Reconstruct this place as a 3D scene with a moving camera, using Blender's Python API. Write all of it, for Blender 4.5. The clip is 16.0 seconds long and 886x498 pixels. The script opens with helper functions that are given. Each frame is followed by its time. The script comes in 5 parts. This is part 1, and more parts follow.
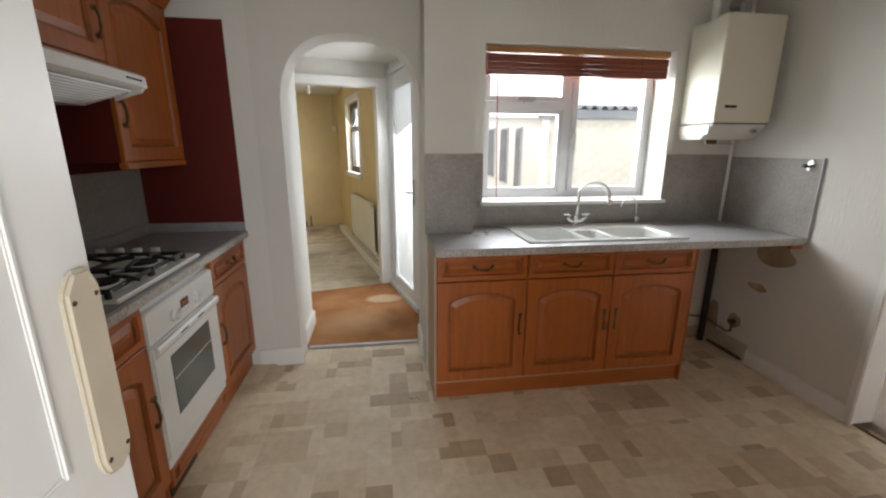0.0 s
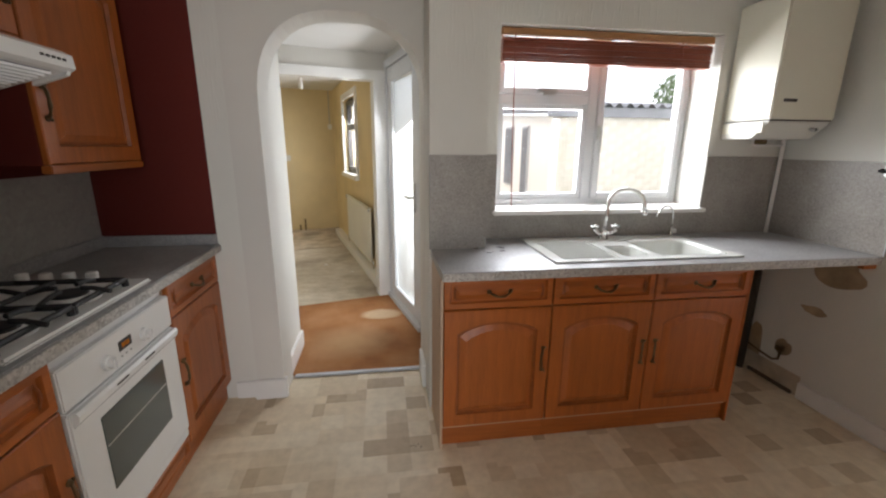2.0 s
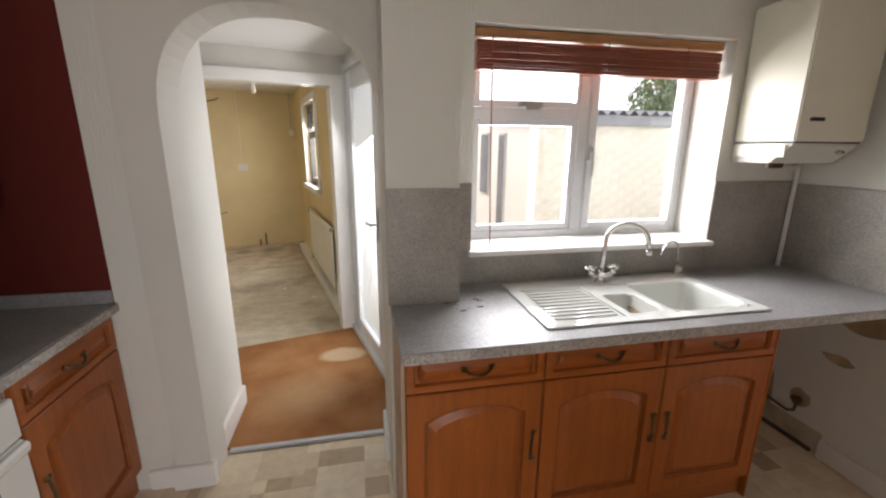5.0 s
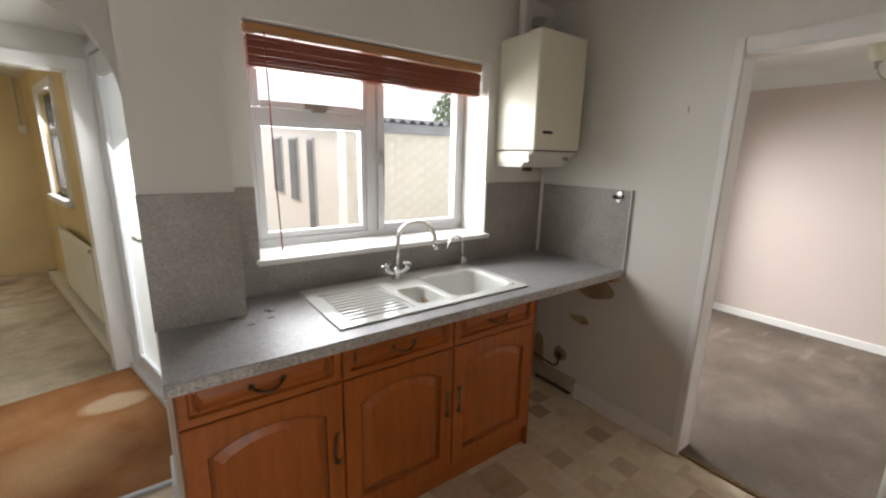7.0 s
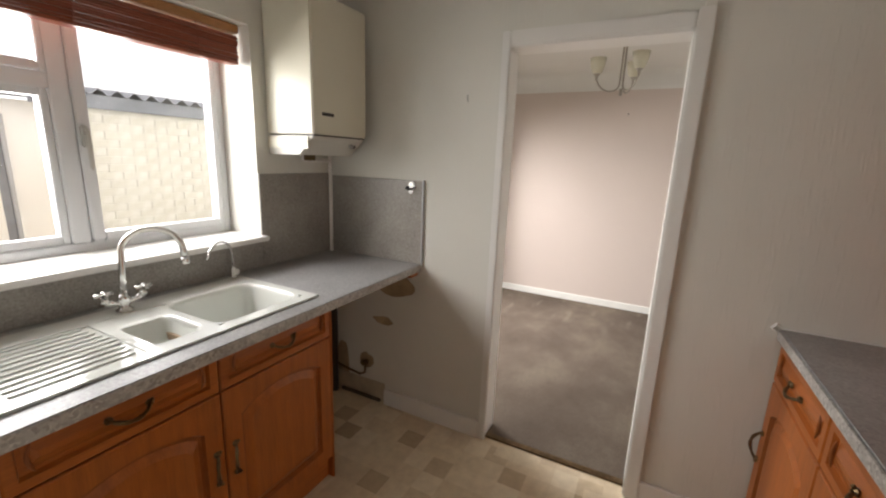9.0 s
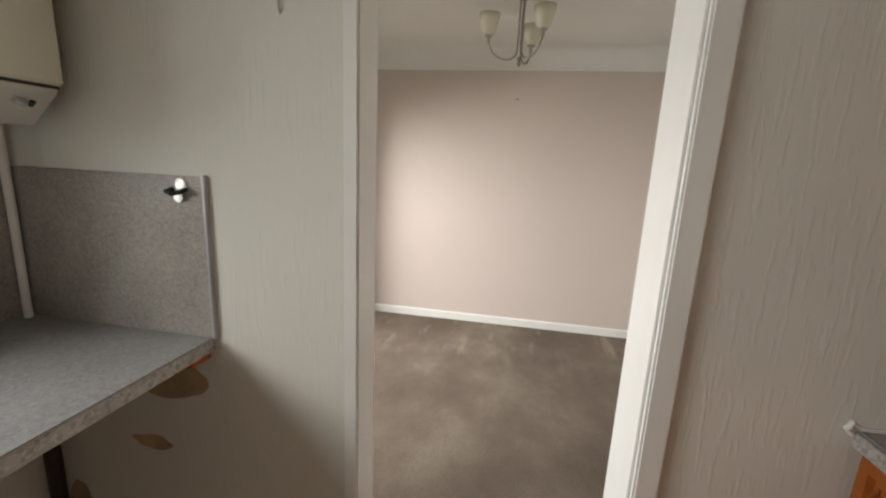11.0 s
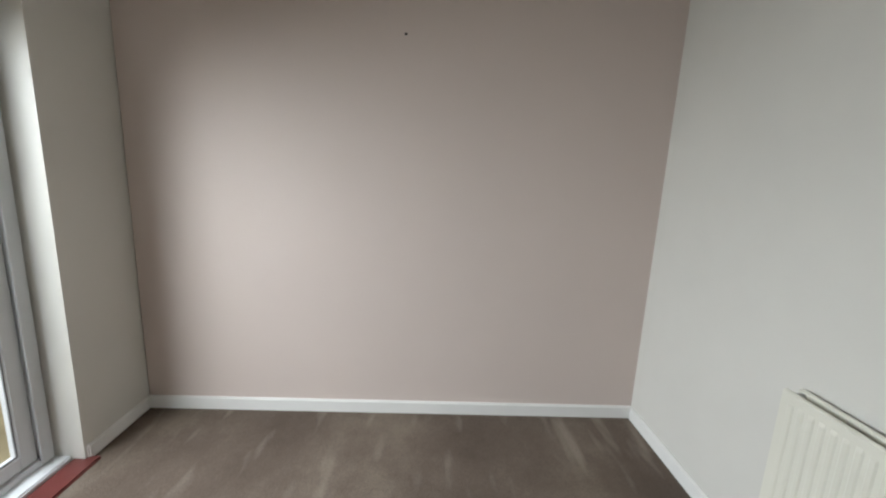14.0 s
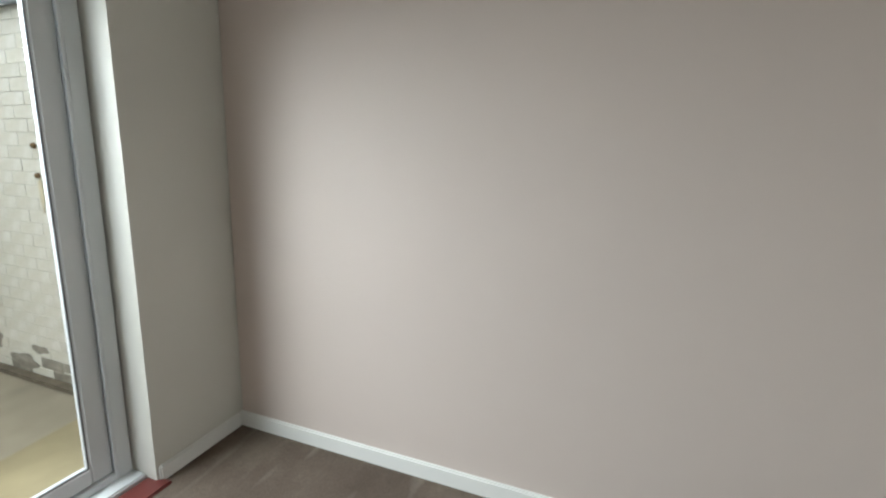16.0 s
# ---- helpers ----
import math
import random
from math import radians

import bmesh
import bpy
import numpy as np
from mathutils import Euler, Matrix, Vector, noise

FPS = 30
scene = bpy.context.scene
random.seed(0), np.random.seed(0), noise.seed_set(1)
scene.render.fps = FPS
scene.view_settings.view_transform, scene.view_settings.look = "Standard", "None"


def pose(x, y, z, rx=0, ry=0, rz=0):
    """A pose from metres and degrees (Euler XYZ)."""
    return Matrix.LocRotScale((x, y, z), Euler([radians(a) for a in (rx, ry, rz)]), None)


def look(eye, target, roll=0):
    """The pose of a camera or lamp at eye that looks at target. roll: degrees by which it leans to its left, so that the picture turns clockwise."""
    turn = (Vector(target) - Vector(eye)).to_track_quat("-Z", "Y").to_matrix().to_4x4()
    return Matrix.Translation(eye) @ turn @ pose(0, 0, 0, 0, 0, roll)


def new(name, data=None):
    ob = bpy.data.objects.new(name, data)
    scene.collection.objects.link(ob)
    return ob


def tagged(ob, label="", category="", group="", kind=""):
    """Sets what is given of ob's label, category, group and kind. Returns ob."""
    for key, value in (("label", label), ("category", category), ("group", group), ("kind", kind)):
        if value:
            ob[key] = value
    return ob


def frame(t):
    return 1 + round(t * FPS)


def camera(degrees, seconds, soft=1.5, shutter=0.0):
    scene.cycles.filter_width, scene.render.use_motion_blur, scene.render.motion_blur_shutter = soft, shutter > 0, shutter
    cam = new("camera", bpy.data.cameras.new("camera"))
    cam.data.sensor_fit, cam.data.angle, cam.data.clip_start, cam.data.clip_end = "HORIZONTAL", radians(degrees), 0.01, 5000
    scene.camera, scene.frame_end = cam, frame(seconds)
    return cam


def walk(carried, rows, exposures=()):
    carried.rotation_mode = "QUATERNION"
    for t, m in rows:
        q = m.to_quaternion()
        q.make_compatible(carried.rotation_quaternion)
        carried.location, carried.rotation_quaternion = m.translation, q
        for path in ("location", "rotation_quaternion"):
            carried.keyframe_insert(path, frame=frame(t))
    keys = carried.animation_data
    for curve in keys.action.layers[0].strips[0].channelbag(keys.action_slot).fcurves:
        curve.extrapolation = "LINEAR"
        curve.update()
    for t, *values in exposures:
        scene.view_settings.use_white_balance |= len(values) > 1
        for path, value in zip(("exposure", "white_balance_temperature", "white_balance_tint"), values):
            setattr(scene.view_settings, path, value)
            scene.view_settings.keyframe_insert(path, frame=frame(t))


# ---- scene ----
cam = camera(94.6, 16.0, 2.2)

PATH = [
    (0, (-0.112, 0.09, 1.404), (0.168, 2.011, 0.924), 0.2),
    (0.5, (-0.124, 0.115, 1.413), (0.153, 2.035, 0.929), 0.2),
    (1, (-0.111, 0.218, 1.398), (0.166, 2.138, 0.913), 0.3),
    (1.5, (-0.1, 0.385, 1.404), (0.185, 2.304, 0.915), 0.3),
    (2, (-0.097, 0.476, 1.406), (0.187, 2.396, 0.924), 0.4),
    (2.5, (-0.101, 0.614, 1.394), (0.178, 2.536, 0.916), 0.5),
    (3, (-0.101, 0.785, 1.409), (0.166, 2.711, 0.941), 0.4),
    (3.2, (-0.108, 0.843, 1.414), (0.164, 2.769, 0.95), 0.5),
    (5.3, (0.049, 0.923, 1.528), (0.507, 2.809, 1.045), 0.3),
    (5.5, (0.059, 0.926, 1.503), (0.589, 2.798, 1.038), 0.7),
    (6, (0.086, 0.892, 1.508), (0.806, 2.7, 1.048), 1.0),
    (6.5, (0.125, 0.87, 1.51), (1.064, 2.578, 1.061), 1.1),
    (7, (0.157, 0.847, 1.508), (1.303, 2.426, 1.069), 1.2),
    (7.5, (0.165, 0.846, 1.506), (1.511, 2.262, 1.078), 1.4),
    (8, (0.19, 0.837, 1.503), (1.696, 2.082, 1.077), 1.8),
    (8.5, (0.266, 0.877, 1.49), (1.902, 1.944, 1.059), 2.0),
    (9, (0.424, 0.977, 1.471), (2.165, 1.861, 1.038), 2.2),
    (9.5, (0.582, 1.041, 1.463), (2.401, 1.752, 1.03), 2.2),
    (10, (0.799, 1.144, 1.449), (2.679, 1.676, 1.02), 2.4),
    (10.2, (0.898, 1.176, 1.453), (2.792, 1.654, 1.024), 2.5),
    (12.3, (2.035, 1.268, 1.322), (3.989, 1.47, 0.944), 2.6),
    (12.5, (2.134, 1.26, 1.32), (4.089, 1.439, 0.94), 2.6),
    (13, (2.389, 1.235, 1.332), (4.351, 1.337, 0.957), 2.6),
    (13.5, (2.578, 1.164, 1.356), (4.542, 1.181, 0.979), 2.5),
    (14, (2.821, 1.169, 1.344), (4.782, 1.091, 0.959), 2.6),
    (14.5, (3.056, 1.192, 1.355), (5.018, 1.097, 0.975), 2.4),
    (15, (3.313, 1.181, 1.321), (5.275, 1.161, 0.935), 2.2),
    (15.5, (3.442, 1.218, 1.295), (5.395, 1.423, 0.914), 2.3),
    (16, (3.506, 1.167, 1.238), (5.363, 1.811, 0.866), 2.1),
]

# ---- light ----
EXPOSURES = [(0.0, 1.27, 6450, 12), (3.0, 1.36, 6450, 15), (5.5, 1.2, 6750, 16), (7.0, 1.03, 6700, 13), (8.0, 1.06, 6750, 12), (9.0, 1.12, 7000, 14), (10.0, 1.24, 7250, 13), (12.3, 0.54, 6300, 8), (14.0, 0.54, 6200, 7), (15.0, 0.62, 6200, 5), (16.0, 0.6, 6100, 2)]
walk(cam, [(t, look(eye, target, roll)) for t, eye, target, roll in PATH], EXPOSURES)

world = bpy.data.worlds.new("world")
scene.world = world
world.use_nodes = True
wn = world.node_tree.nodes
sky = wn.new("ShaderNodeTexSky")
sky.sky_type = "NISHITA"
sky.sun_disc = False
sky.sun_elevation = radians(48)
sky.sun_rotation = radians(-60)
sky.air_density, sky.dust_density, sky.ozone_density = 0.75, 2.2, 0.2
wn["Background"].inputs["Strength"].default_value = 0.11
# thin white overcast over the clear sky
cloud = wn.new("ShaderNodeMix")
cloud.data_type = "RGBA"
cloud.inputs[0].default_value = 0.75
cloud.inputs[7].default_value = (7.6, 7.8, 8.1, 1)
world.node_tree.links.new(sky.outputs["Color"], cloud.inputs[6])
world.node_tree.links.new(cloud.outputs[2], wn["Background"].inputs["Color"])

sun_data = bpy.data.lights.new("sun", "SUN")
sun_data.energy, sun_data.angle, sun_data.color = 0.62, radians(18), (1.0, 0.95, 0.88)
sun = new("sun", sun_data)
sun.matrix_world = look((-6, 4, 9), (0, 7.5, 0))


def area_lamp(name, eye, target, w, h, power, spread=180, color=(0.93, 0.97, 1.0)):
    """Area lamp for the sky's light through an opening; one is hall fill."""
    d = bpy.data.lights.new(name, "AREA")
    d.shape, d.size, d.size_y, d.energy, d.color = "RECTANGLE", w, h, power, color
    d.spread = radians(spread)
    ob = new(name, d)
    ob.matrix_world = look(eye, target)
    return ob


area_lamp("kitchen_window_light", (1.08, 3.26, 1.74), (1.9, 1.0, 0.85), 1.3, 0.8, 24)
area_lamp("patio_light", (3.3, 3.31, 1.97), (3.62, 1.2, 0.92), 1.9, 0.95, 72, 130)
area_lamp("back_door_light", (0.26, 3.90, 1.1), (-1.2, 3.4, 0.5), 0.7, 1.8, 7.5)
area_lamp("utility_window_light", (-0.30, 6.25, 1.6), (-1.5, 5.7, 0.8), 0.85, 0.9, 16)
# added fill lamp in the unseen hall, brightens the unit fronts and floor
area_lamp("hall_fill_light", (0.28, -1.36, 1.25), (-0.8, 1.8, 0.5), 0.9, 1.7, 17)

# ---- materials ----


def material(name, base, rough=0.6, metal=0.0):
    m = bpy.data.materials.new(name)
    m.use_nodes = True
    b = m.node_tree.nodes["Principled BSDF"]
    b.inputs["Base Color"].default_value = (*base, 1)
    b.inputs["Roughness"].default_value = rough
    b.inputs["Metallic"].default_value = metal
    return m


def node(m, kind, **values):
    n = m.node_tree.nodes.new(kind)
    for key, value in values.items():
        n.inputs[key].default_value = value
    return n


def link(m, a, b):
    m.node_tree.links.new(a, b)


def coords(m, scale=(1, 1, 1), turn=0.0):
    c = m.node_tree.nodes.new("ShaderNodeTexCoord")
    g = m.node_tree.nodes.new("ShaderNodeMapping")
    g.inputs["Scale"].default_value = scale
    g.inputs["Rotation"].default_value = (0, 0, turn)
    link(m, c.outputs["Object"], g.inputs["Vector"])
    return g.outputs["Vector"]


def ramp(m, fac, stops):
    r = m.node_tree.nodes.new("ShaderNodeValToRGB")
    while len(r.color_ramp.elements) < len(stops):
        r.color_ramp.elements.new(0.5)
    for e, (p, c) in zip(r.color_ramp.elements, stops):
        e.position, e.color = p, (*c, 1)
    link(m, fac, r.inputs["Fac"])
    return r.outputs["Color"]


def mixed(m, fac, a, b, mode="MIX"):
    x = m.node_tree.nodes.new("ShaderNodeMix")
    x.data_type, x.blend_type = "RGBA", mode
    for value, socket in ((fac, x.inputs[0]), (a, x.inputs[6]), (b, x.inputs[7])):
        if hasattr(value, "is_linked"):
            link(m, value, socket)
        else:
            socket.default_value = value if isinstance(value, float) else (*value, 1)
    return x.outputs[2]


def noisy(m, scale, detail=4.0, stretch=(1, 1, 1), rough=0.55):
    n = node(m, "ShaderNodeTexNoise", Scale=scale, Detail=detail, Roughness=rough)
    link(m, coords(m, stretch), n.inputs["Vector"])
    return n.outputs["Fac"]


def bump(m, height, strength, distance=0.01):
    b = node(m, "ShaderNodeBump", Strength=strength, Distance=distance)
    link(m, height, b.inputs["Height"])
    link(m, b.outputs["Normal"], m.node_tree.nodes["Principled BSDF"].inputs["Normal"])


def colour(m, socket):
    link(m, socket, m.node_tree.nodes["Principled BSDF"].inputs["Base Color"])


def shade(c, k):
    return tuple(min(1.0, v * k) for v in c)


def plain(name, base, rough=0.6, var=0.06, scale=3.0, grain=60.0, relief=0.05, metal=0.0):
    """A painted or moulded surface: broad unevenness, fine grain and slight relief."""
    m = material(name, base, rough, metal)
    f = noisy(m, scale)
    colour(m, ramp(m, f, [(0.3, shade(base, 1 - var)), (0.7, shade(base, 1 + var))]))
    if relief:
        bump(m, noisy(m, grain, 3.0), relief, 0.004)
    return m


def wallpaper(name, base):
    """Painted embossed wallpaper with short upright ridges."""
    m = plain(name, base, 0.75, 0.035, 1.6, relief=0)
    w = noisy(m, 9.0, 3.0, (9, 9, 1.1), 0.6)
    n = ramp(m, w, [(0.52, (0, 0, 0)), (0.68, (1, 1, 1))])
    bump(m, n, 0.22, 0.004)
    return m


def wooden(name, base, axis):
    """Stained oak with grain along one axis."""
    m = material(name, base, 0.38)
    st = [14.0, 14.0, 14.0]
    st[axis] = 0.9
    long = noisy(m, 2.2, 6.0, st, 0.65)
    broad = noisy(m, 1.7, 2.0)
    fine = noisy(m, 9.0, 4.0, [v * 1.6 for v in st], 0.6)
    c = ramp(m, long, [(0.28, shade(base, 0.62)), (0.5, base), (0.72, shade(base, 1.28))])
    c = mixed(m, 0.28, c, ramp(m, broad, [(0.3, shade(base, 0.7)), (0.7, shade(base, 1.25))]))
    colour(m, mixed(m, 0.2, c, ramp(m, fine, [(0.35, shade(base, 0.45)), (0.6, shade(base, 1.2))])))
    bump(m, fine, 0.12, 0.002)
    return m


def speckled(name, dark, mid, light, rough, scale=90.0, relief=0.03):
    """Granite-effect laminate."""
    m = material(name, mid, rough)
    v = node(m, "ShaderNodeTexVoronoi", Scale=scale)
    link(m, coords(m), v.inputs["Vector"])
    g = node(m, "ShaderNodeRGBToBW")
    link(m, v.outputs["Color"], g.inputs["Color"])
    spots = ramp(m, g.outputs["Val"], [(0.2, dark), (0.42, mid), (0.6, mid), (0.85, light)])
    cloud = ramp(m, noisy(m, 7.0, 5.0), [(0.3, dark), (0.5, mid), (0.7, light)])
    colour(m, mixed(m, 0.4, spots, cloud))
    bump(m, noisy(m, 45.0, 4.0), relief, 0.004)
    return m


WALL = wallpaper("embossed_wall_paint", (0.71, 0.70, 0.645))
SMOOTH = plain("cream_wall_paint", (0.66, 0.64, 0.59), 0.7, 0.04, 1.2, 30, 0.06)
CEIL = plain("ceiling_paint", (0.74, 0.73, 0.7), 0.8, 0.03, 2, 40, 0.1)
WHITE = plain("white_gloss_paint", (0.8, 0.79, 0.76), 0.35, 0.03, 4, 30, 0.04)
PINK = plain("dusty_pink_paint", (0.61, 0.52, 0.472), 0.8, 0.03, 0.9, 45, 0.08)
RED = plain("dark_red_paint", (0.105, 0.007, 0.002), 0.8, 0.08, 2, 40, 0.06)
YELLOW = plain("stained_yellow_paint", (0.70, 0.57, 0.33), 0.75, 0.1, 1.4, 30, 0.08)
WOOD = wooden("stained_oak_upright", (0.385, 0.106, 0.018), 2)
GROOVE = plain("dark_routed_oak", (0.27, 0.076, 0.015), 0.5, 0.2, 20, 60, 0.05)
WOOD_X = wooden("stained_oak_lying_x", (0.385, 0.106, 0.018), 0)
CARCASS = plain("carcass_side_panel", (0.5, 0.36, 0.25), 0.5, 0.08, 3, 60, 0.03)
BLIND = wooden("red_wood_blind", (0.27, 0.068, 0.034), 0)
RAILWOOD = wooden("blind_headrail", (0.42, 0.2, 0.08), 0)
WORKTOP = speckled("grey_laminate_worktop", (0.235, 0.231, 0.23), (0.315, 0.31, 0.307), (0.40, 0.396, 0.392), 0.38, 150, 0.03)
EDGING = speckled("worktop_edging", (0.24, 0.22, 0.2), (0.42, 0.4, 0.37), (0.62, 0.6, 0.56), 0.4, 120, 0.1)
SPLASH = speckled("grey_splashback", (0.235, 0.215, 0.19), (0.325, 0.302, 0.272), (0.41, 0.385, 0.35), 0.42, 160, 0.14)
TILE = speckled("grey_cooker_splashback", (0.30, 0.29, 0.27), (0.345, 0.335, 0.31), (0.39, 0.38, 0.355), 0.4, 60, 0.05)
ENAMEL = plain("white_ceramic", (0.74, 0.755, 0.715), 0.12, 0.02, 5, 30, 0)
BOILER = plain("cream_enamel", (0.72, 0.69, 0.57), 0.35, 0.02, 3, 60, 0.02)
BOILER_LOW = plain("pale_grey_enamel", (0.62, 0.6, 0.54), 0.4, 0.03, 3, 60, 0.02)
OVEN = plain("white_oven_enamel", (0.8, 0.8, 0.78), 0.25, 0.02, 3, 60, 0)
STEEL = plain("brushed_steel", (0.62, 0.62, 0.6), 0.32, 0.05, 20, 90, 0.02, 1.0)
HOB = plain("white_hob_enamel", (0.74, 0.73, 0.70), 0.28, 0.03, 8, 90, 0.01)
CHROME = plain("chrome", (0.75, 0.75, 0.74), 0.12, 0.02, 5, 30, 0, 1.0)
BRASS = plain("antique_bronze", (0.17, 0.115, 0.06), 0.35, 0.3, 40, 60, 0.05, 0.9)
IRON = plain("black_cast_iron", (0.012, 0.012, 0.012), 0.5, 0.2, 30, 90, 0.1)
GREY = plain("grey_plastic", (0.4, 0.4, 0.38), 0.45, 0.05, 8, 60, 0.02)
DARK = plain("dark_void", (0.03, 0.025, 0.02), 0.7, 0.3, 8, 60, 0.05)
BEIGE = plain("beige_plastic", (0.56, 0.49, 0.375), 0.45, 0.04, 6, 60, 0.03)
UPVC = plain("white_upvc", (0.66, 0.67, 0.68), 0.3, 0.03, 3, 60, 0.01)
ALU = plain("weathered_aluminium", (0.5, 0.51, 0.53), 0.4, 0.06, 5, 60, 0.02, 0.3)
SEAL = plain("grey_glazing_seal", (0.2, 0.2, 0.2), 0.6, 0.1, 8, 60, 0.02)
DARKFRAME = plain("dark_window_frame", (0.09, 0.085, 0.08), 0.45, 0.1, 8, 60, 0.02)
RADIATOR = plain("cream_radiator_enamel", (0.72, 0.70, 0.61), 0.35, 0.03, 3, 60, 0.02)
REDSILL = plain("red_painted_threshold", (0.13, 0.032, 0.028), 0.35, 0.2, 6, 50, 0.1)
PAVING = plain("grey_damp_concrete", (0.27, 0.235, 0.175), 0.75, 0.35, 1.3, 50, 0.3)
STAIN = plain("brown_wall_stain", (0.40, 0.30, 0.19), 0.85, 0.3, 8, 40, 0.1)
CONCRETE = plain("yellowed_concrete", (0.35, 0.29, 0.17), 0.85, 0.3, 1.6, 50, 0.3)
ROOF = plain("grey_cement_sheet", (0.2, 0.21, 0.23), 0.8, 0.2, 3, 40, 0.2)
SOIL = plain("dark_soil", (0.12, 0.1, 0.07), 0.9, 0.4, 6, 40, 0.5)
LEAF = plain("leaf_green", (0.10, 0.16, 0.065), 0.6, 0.4, 8, 40, 0.1)
BARK = plain("bark", (0.12, 0.09, 0.06), 0.8, 0.3, 8, 40, 0.3)
ORANGE = plain("orange_display", (0.5, 0.16, 0.02), 0.2, 0.4, 60, 40, 0)
SHADE = plain("frosted_shade_glass", (0.66, 0.63, 0.5), 0.25, 0.05, 10, 40, 0.02)
NICKEL = plain("brushed_nickel", (0.36, 0.33, 0.29), 0.32, 0.1, 20, 60, 0.02, 0.9)
PLASTER = plain("bare_stained_plaster", (0.5, 0.42, 0.31), 0.85, 0.3, 5, 40, 0.2)
PATTRESS = plain("white_plastic", (0.75, 0.74, 0.7), 0.4, 0.03, 5, 40, 0.01)
MORTAR = plain("cream_mortar", (0.57, 0.555, 0.50), 0.85, 0.1, 4, 60, 0.2)


def glassy(name, tint, rough, clear):
    m = material(name, tint, rough)
    b = m.node_tree.nodes["Principled BSDF"]
    b.inputs["Transmission Weight"].default_value = 1.0
    b.inputs["IOR"].default_value = 1.45
    if clear:
        t = m.node_tree.nodes.new("ShaderNodeBsdfTransparent")
        g = m.node_tree.nodes.new("ShaderNodeBsdfGlossy")
        g.inputs["Roughness"].default_value = 0.02
        f = m.node_tree.nodes.new("ShaderNodeLayerWeight")
        p = node(m, "ShaderNodeMath")
        p.operation, p.inputs[1].default_value = "POWER", 4.0
        q = node(m, "ShaderNodeMath")
        q.operation, q.inputs[1].default_value, q.inputs[2].default_value = "MULTIPLY_ADD", 0.35, 0.025
        link(m, f.outputs["Facing"], p.inputs[0])
        link(m, p.outputs["Value"], q.inputs[0])
        x = m.node_tree.nodes.new("ShaderNodeMixShader")
        link(m, q.outputs["Value"], x.inputs["Fac"])
        link(m, t.outputs["BSDF"], x.inputs[1])
        link(m, g.outputs["BSDF"], x.inputs[2])
        link(m, x.outputs["Shader"], m.node_tree.nodes["Material Output"].inputs["Surface"])
    return m


GLASS = glassy("window_glass", (0.96, 0.98, 0.97), 0.0, True)
FROST = glassy("frosted_glass", (0.9, 0.94, 0.93), 0.45, False)
OVENGLASS = plain("smoked_oven_glass", (0.10, 0.115, 0.105), 0.12, 0.1, 3, 40, 0)


def vinyl():
    """Sheet vinyl printed with mixed beige squares, scuffed."""
    m = material("patchwork_vinyl", (0.5, 0.4, 0.28), 0.42)
    at = coords(m)
    vals = []
    for size, shift in ((0.112, 0.0), (0.224, 0.03)):
        p = node(m, "ShaderNodeVectorMath")
        p.operation = "MULTIPLY_ADD"
        p.inputs[1].default_value = (1 / size, 1 / size, 0)
        p.inputs[2].default_value = (shift * 9, shift * 5, 0)
        link(m, at, p.inputs[0])
        q = node(m, "ShaderNodeVectorMath")
        q.operation = "FLOOR"
        link(m, p.outputs["Vector"], q.inputs[0])
        w = node(m, "ShaderNodeTexWhiteNoise")
        link(m, q.outputs["Vector"], w.inputs["Vector"])
        vals.append(w.outputs["Value"])
    tones = [(0.0, (0.40, 0.29, 0.175)), (0.10, (0.50, 0.385, 0.25)), (0.2, (0.64, 0.525, 0.37)), (0.5, (0.72, 0.61, 0.45)), (0.85, (0.77, 0.68, 0.53))]
    small, large = ramp(m, vals[0], tones), ramp(m, vals[1], [(0.0, (0.55, 0.44, 0.30)), (0.06, (0.66, 0.55, 0.40)), (0.2, (0.75, 0.65, 0.49))])
    pick = ramp(m, vals[1], [(0.2, (0, 0, 0)), (0.21, (1, 1, 1))])
    c = mixed(m, pick, large, small)
    c = mixed(m, 0.15, c, (0.70, 0.60, 0.46))
    mott = ramp(m, noisy(m, 22.0, 5.0), [(0.3, (0.82, 0.8, 0.77)), (0.65, (1.06, 1.06, 1.05))])
    c = mixed(m, 0.6, c, mott, "MULTIPLY")
    dirt = ramp(m, noisy(m, 1.6, 4.0), [(0.35, (0.84, 0.79, 0.72)), (0.6, (1.1, 1.08, 1.04))])
    colour(m, mixed(m, 0.5, c, dirt, "MULTIPLY"))
    bump(m, noisy(m, 60.0, 3.0), 0.06, 0.003)
    return m


def dusty_floor():
    """Old beige floor covering under plaster dust, with damp and bare patches."""
    m = material("dusty_floor", (0.5, 0.43, 0.32), 0.8)
    c = ramp(m, noisy(m, 1.3, 5.0, rough=0.6), [(0.32, (0.33, 0.275, 0.20)), (0.5, (0.52, 0.45, 0.34)), (0.68, (0.63, 0.57, 0.46))])
    c = mixed(m, 0.5, c, ramp(m, noisy(m, 7.0, 5.0, (1, 1.6, 1)), [(0.35, (0.72, 0.70, 0.66)), (0.65, (1.1, 1.1, 1.1))]), "MULTIPLY")
    colour(m, mixed(m, 0.4, c, ramp(m, noisy(m, 45.0, 3.0), [(0.35, (0.75, 0.74, 0.72)), (0.65, (1.1, 1.1, 1.1))]), "MULTIPLY"))
    bump(m, noisy(m, 50.0, 3.0), 0.12, 0.004)
    return m


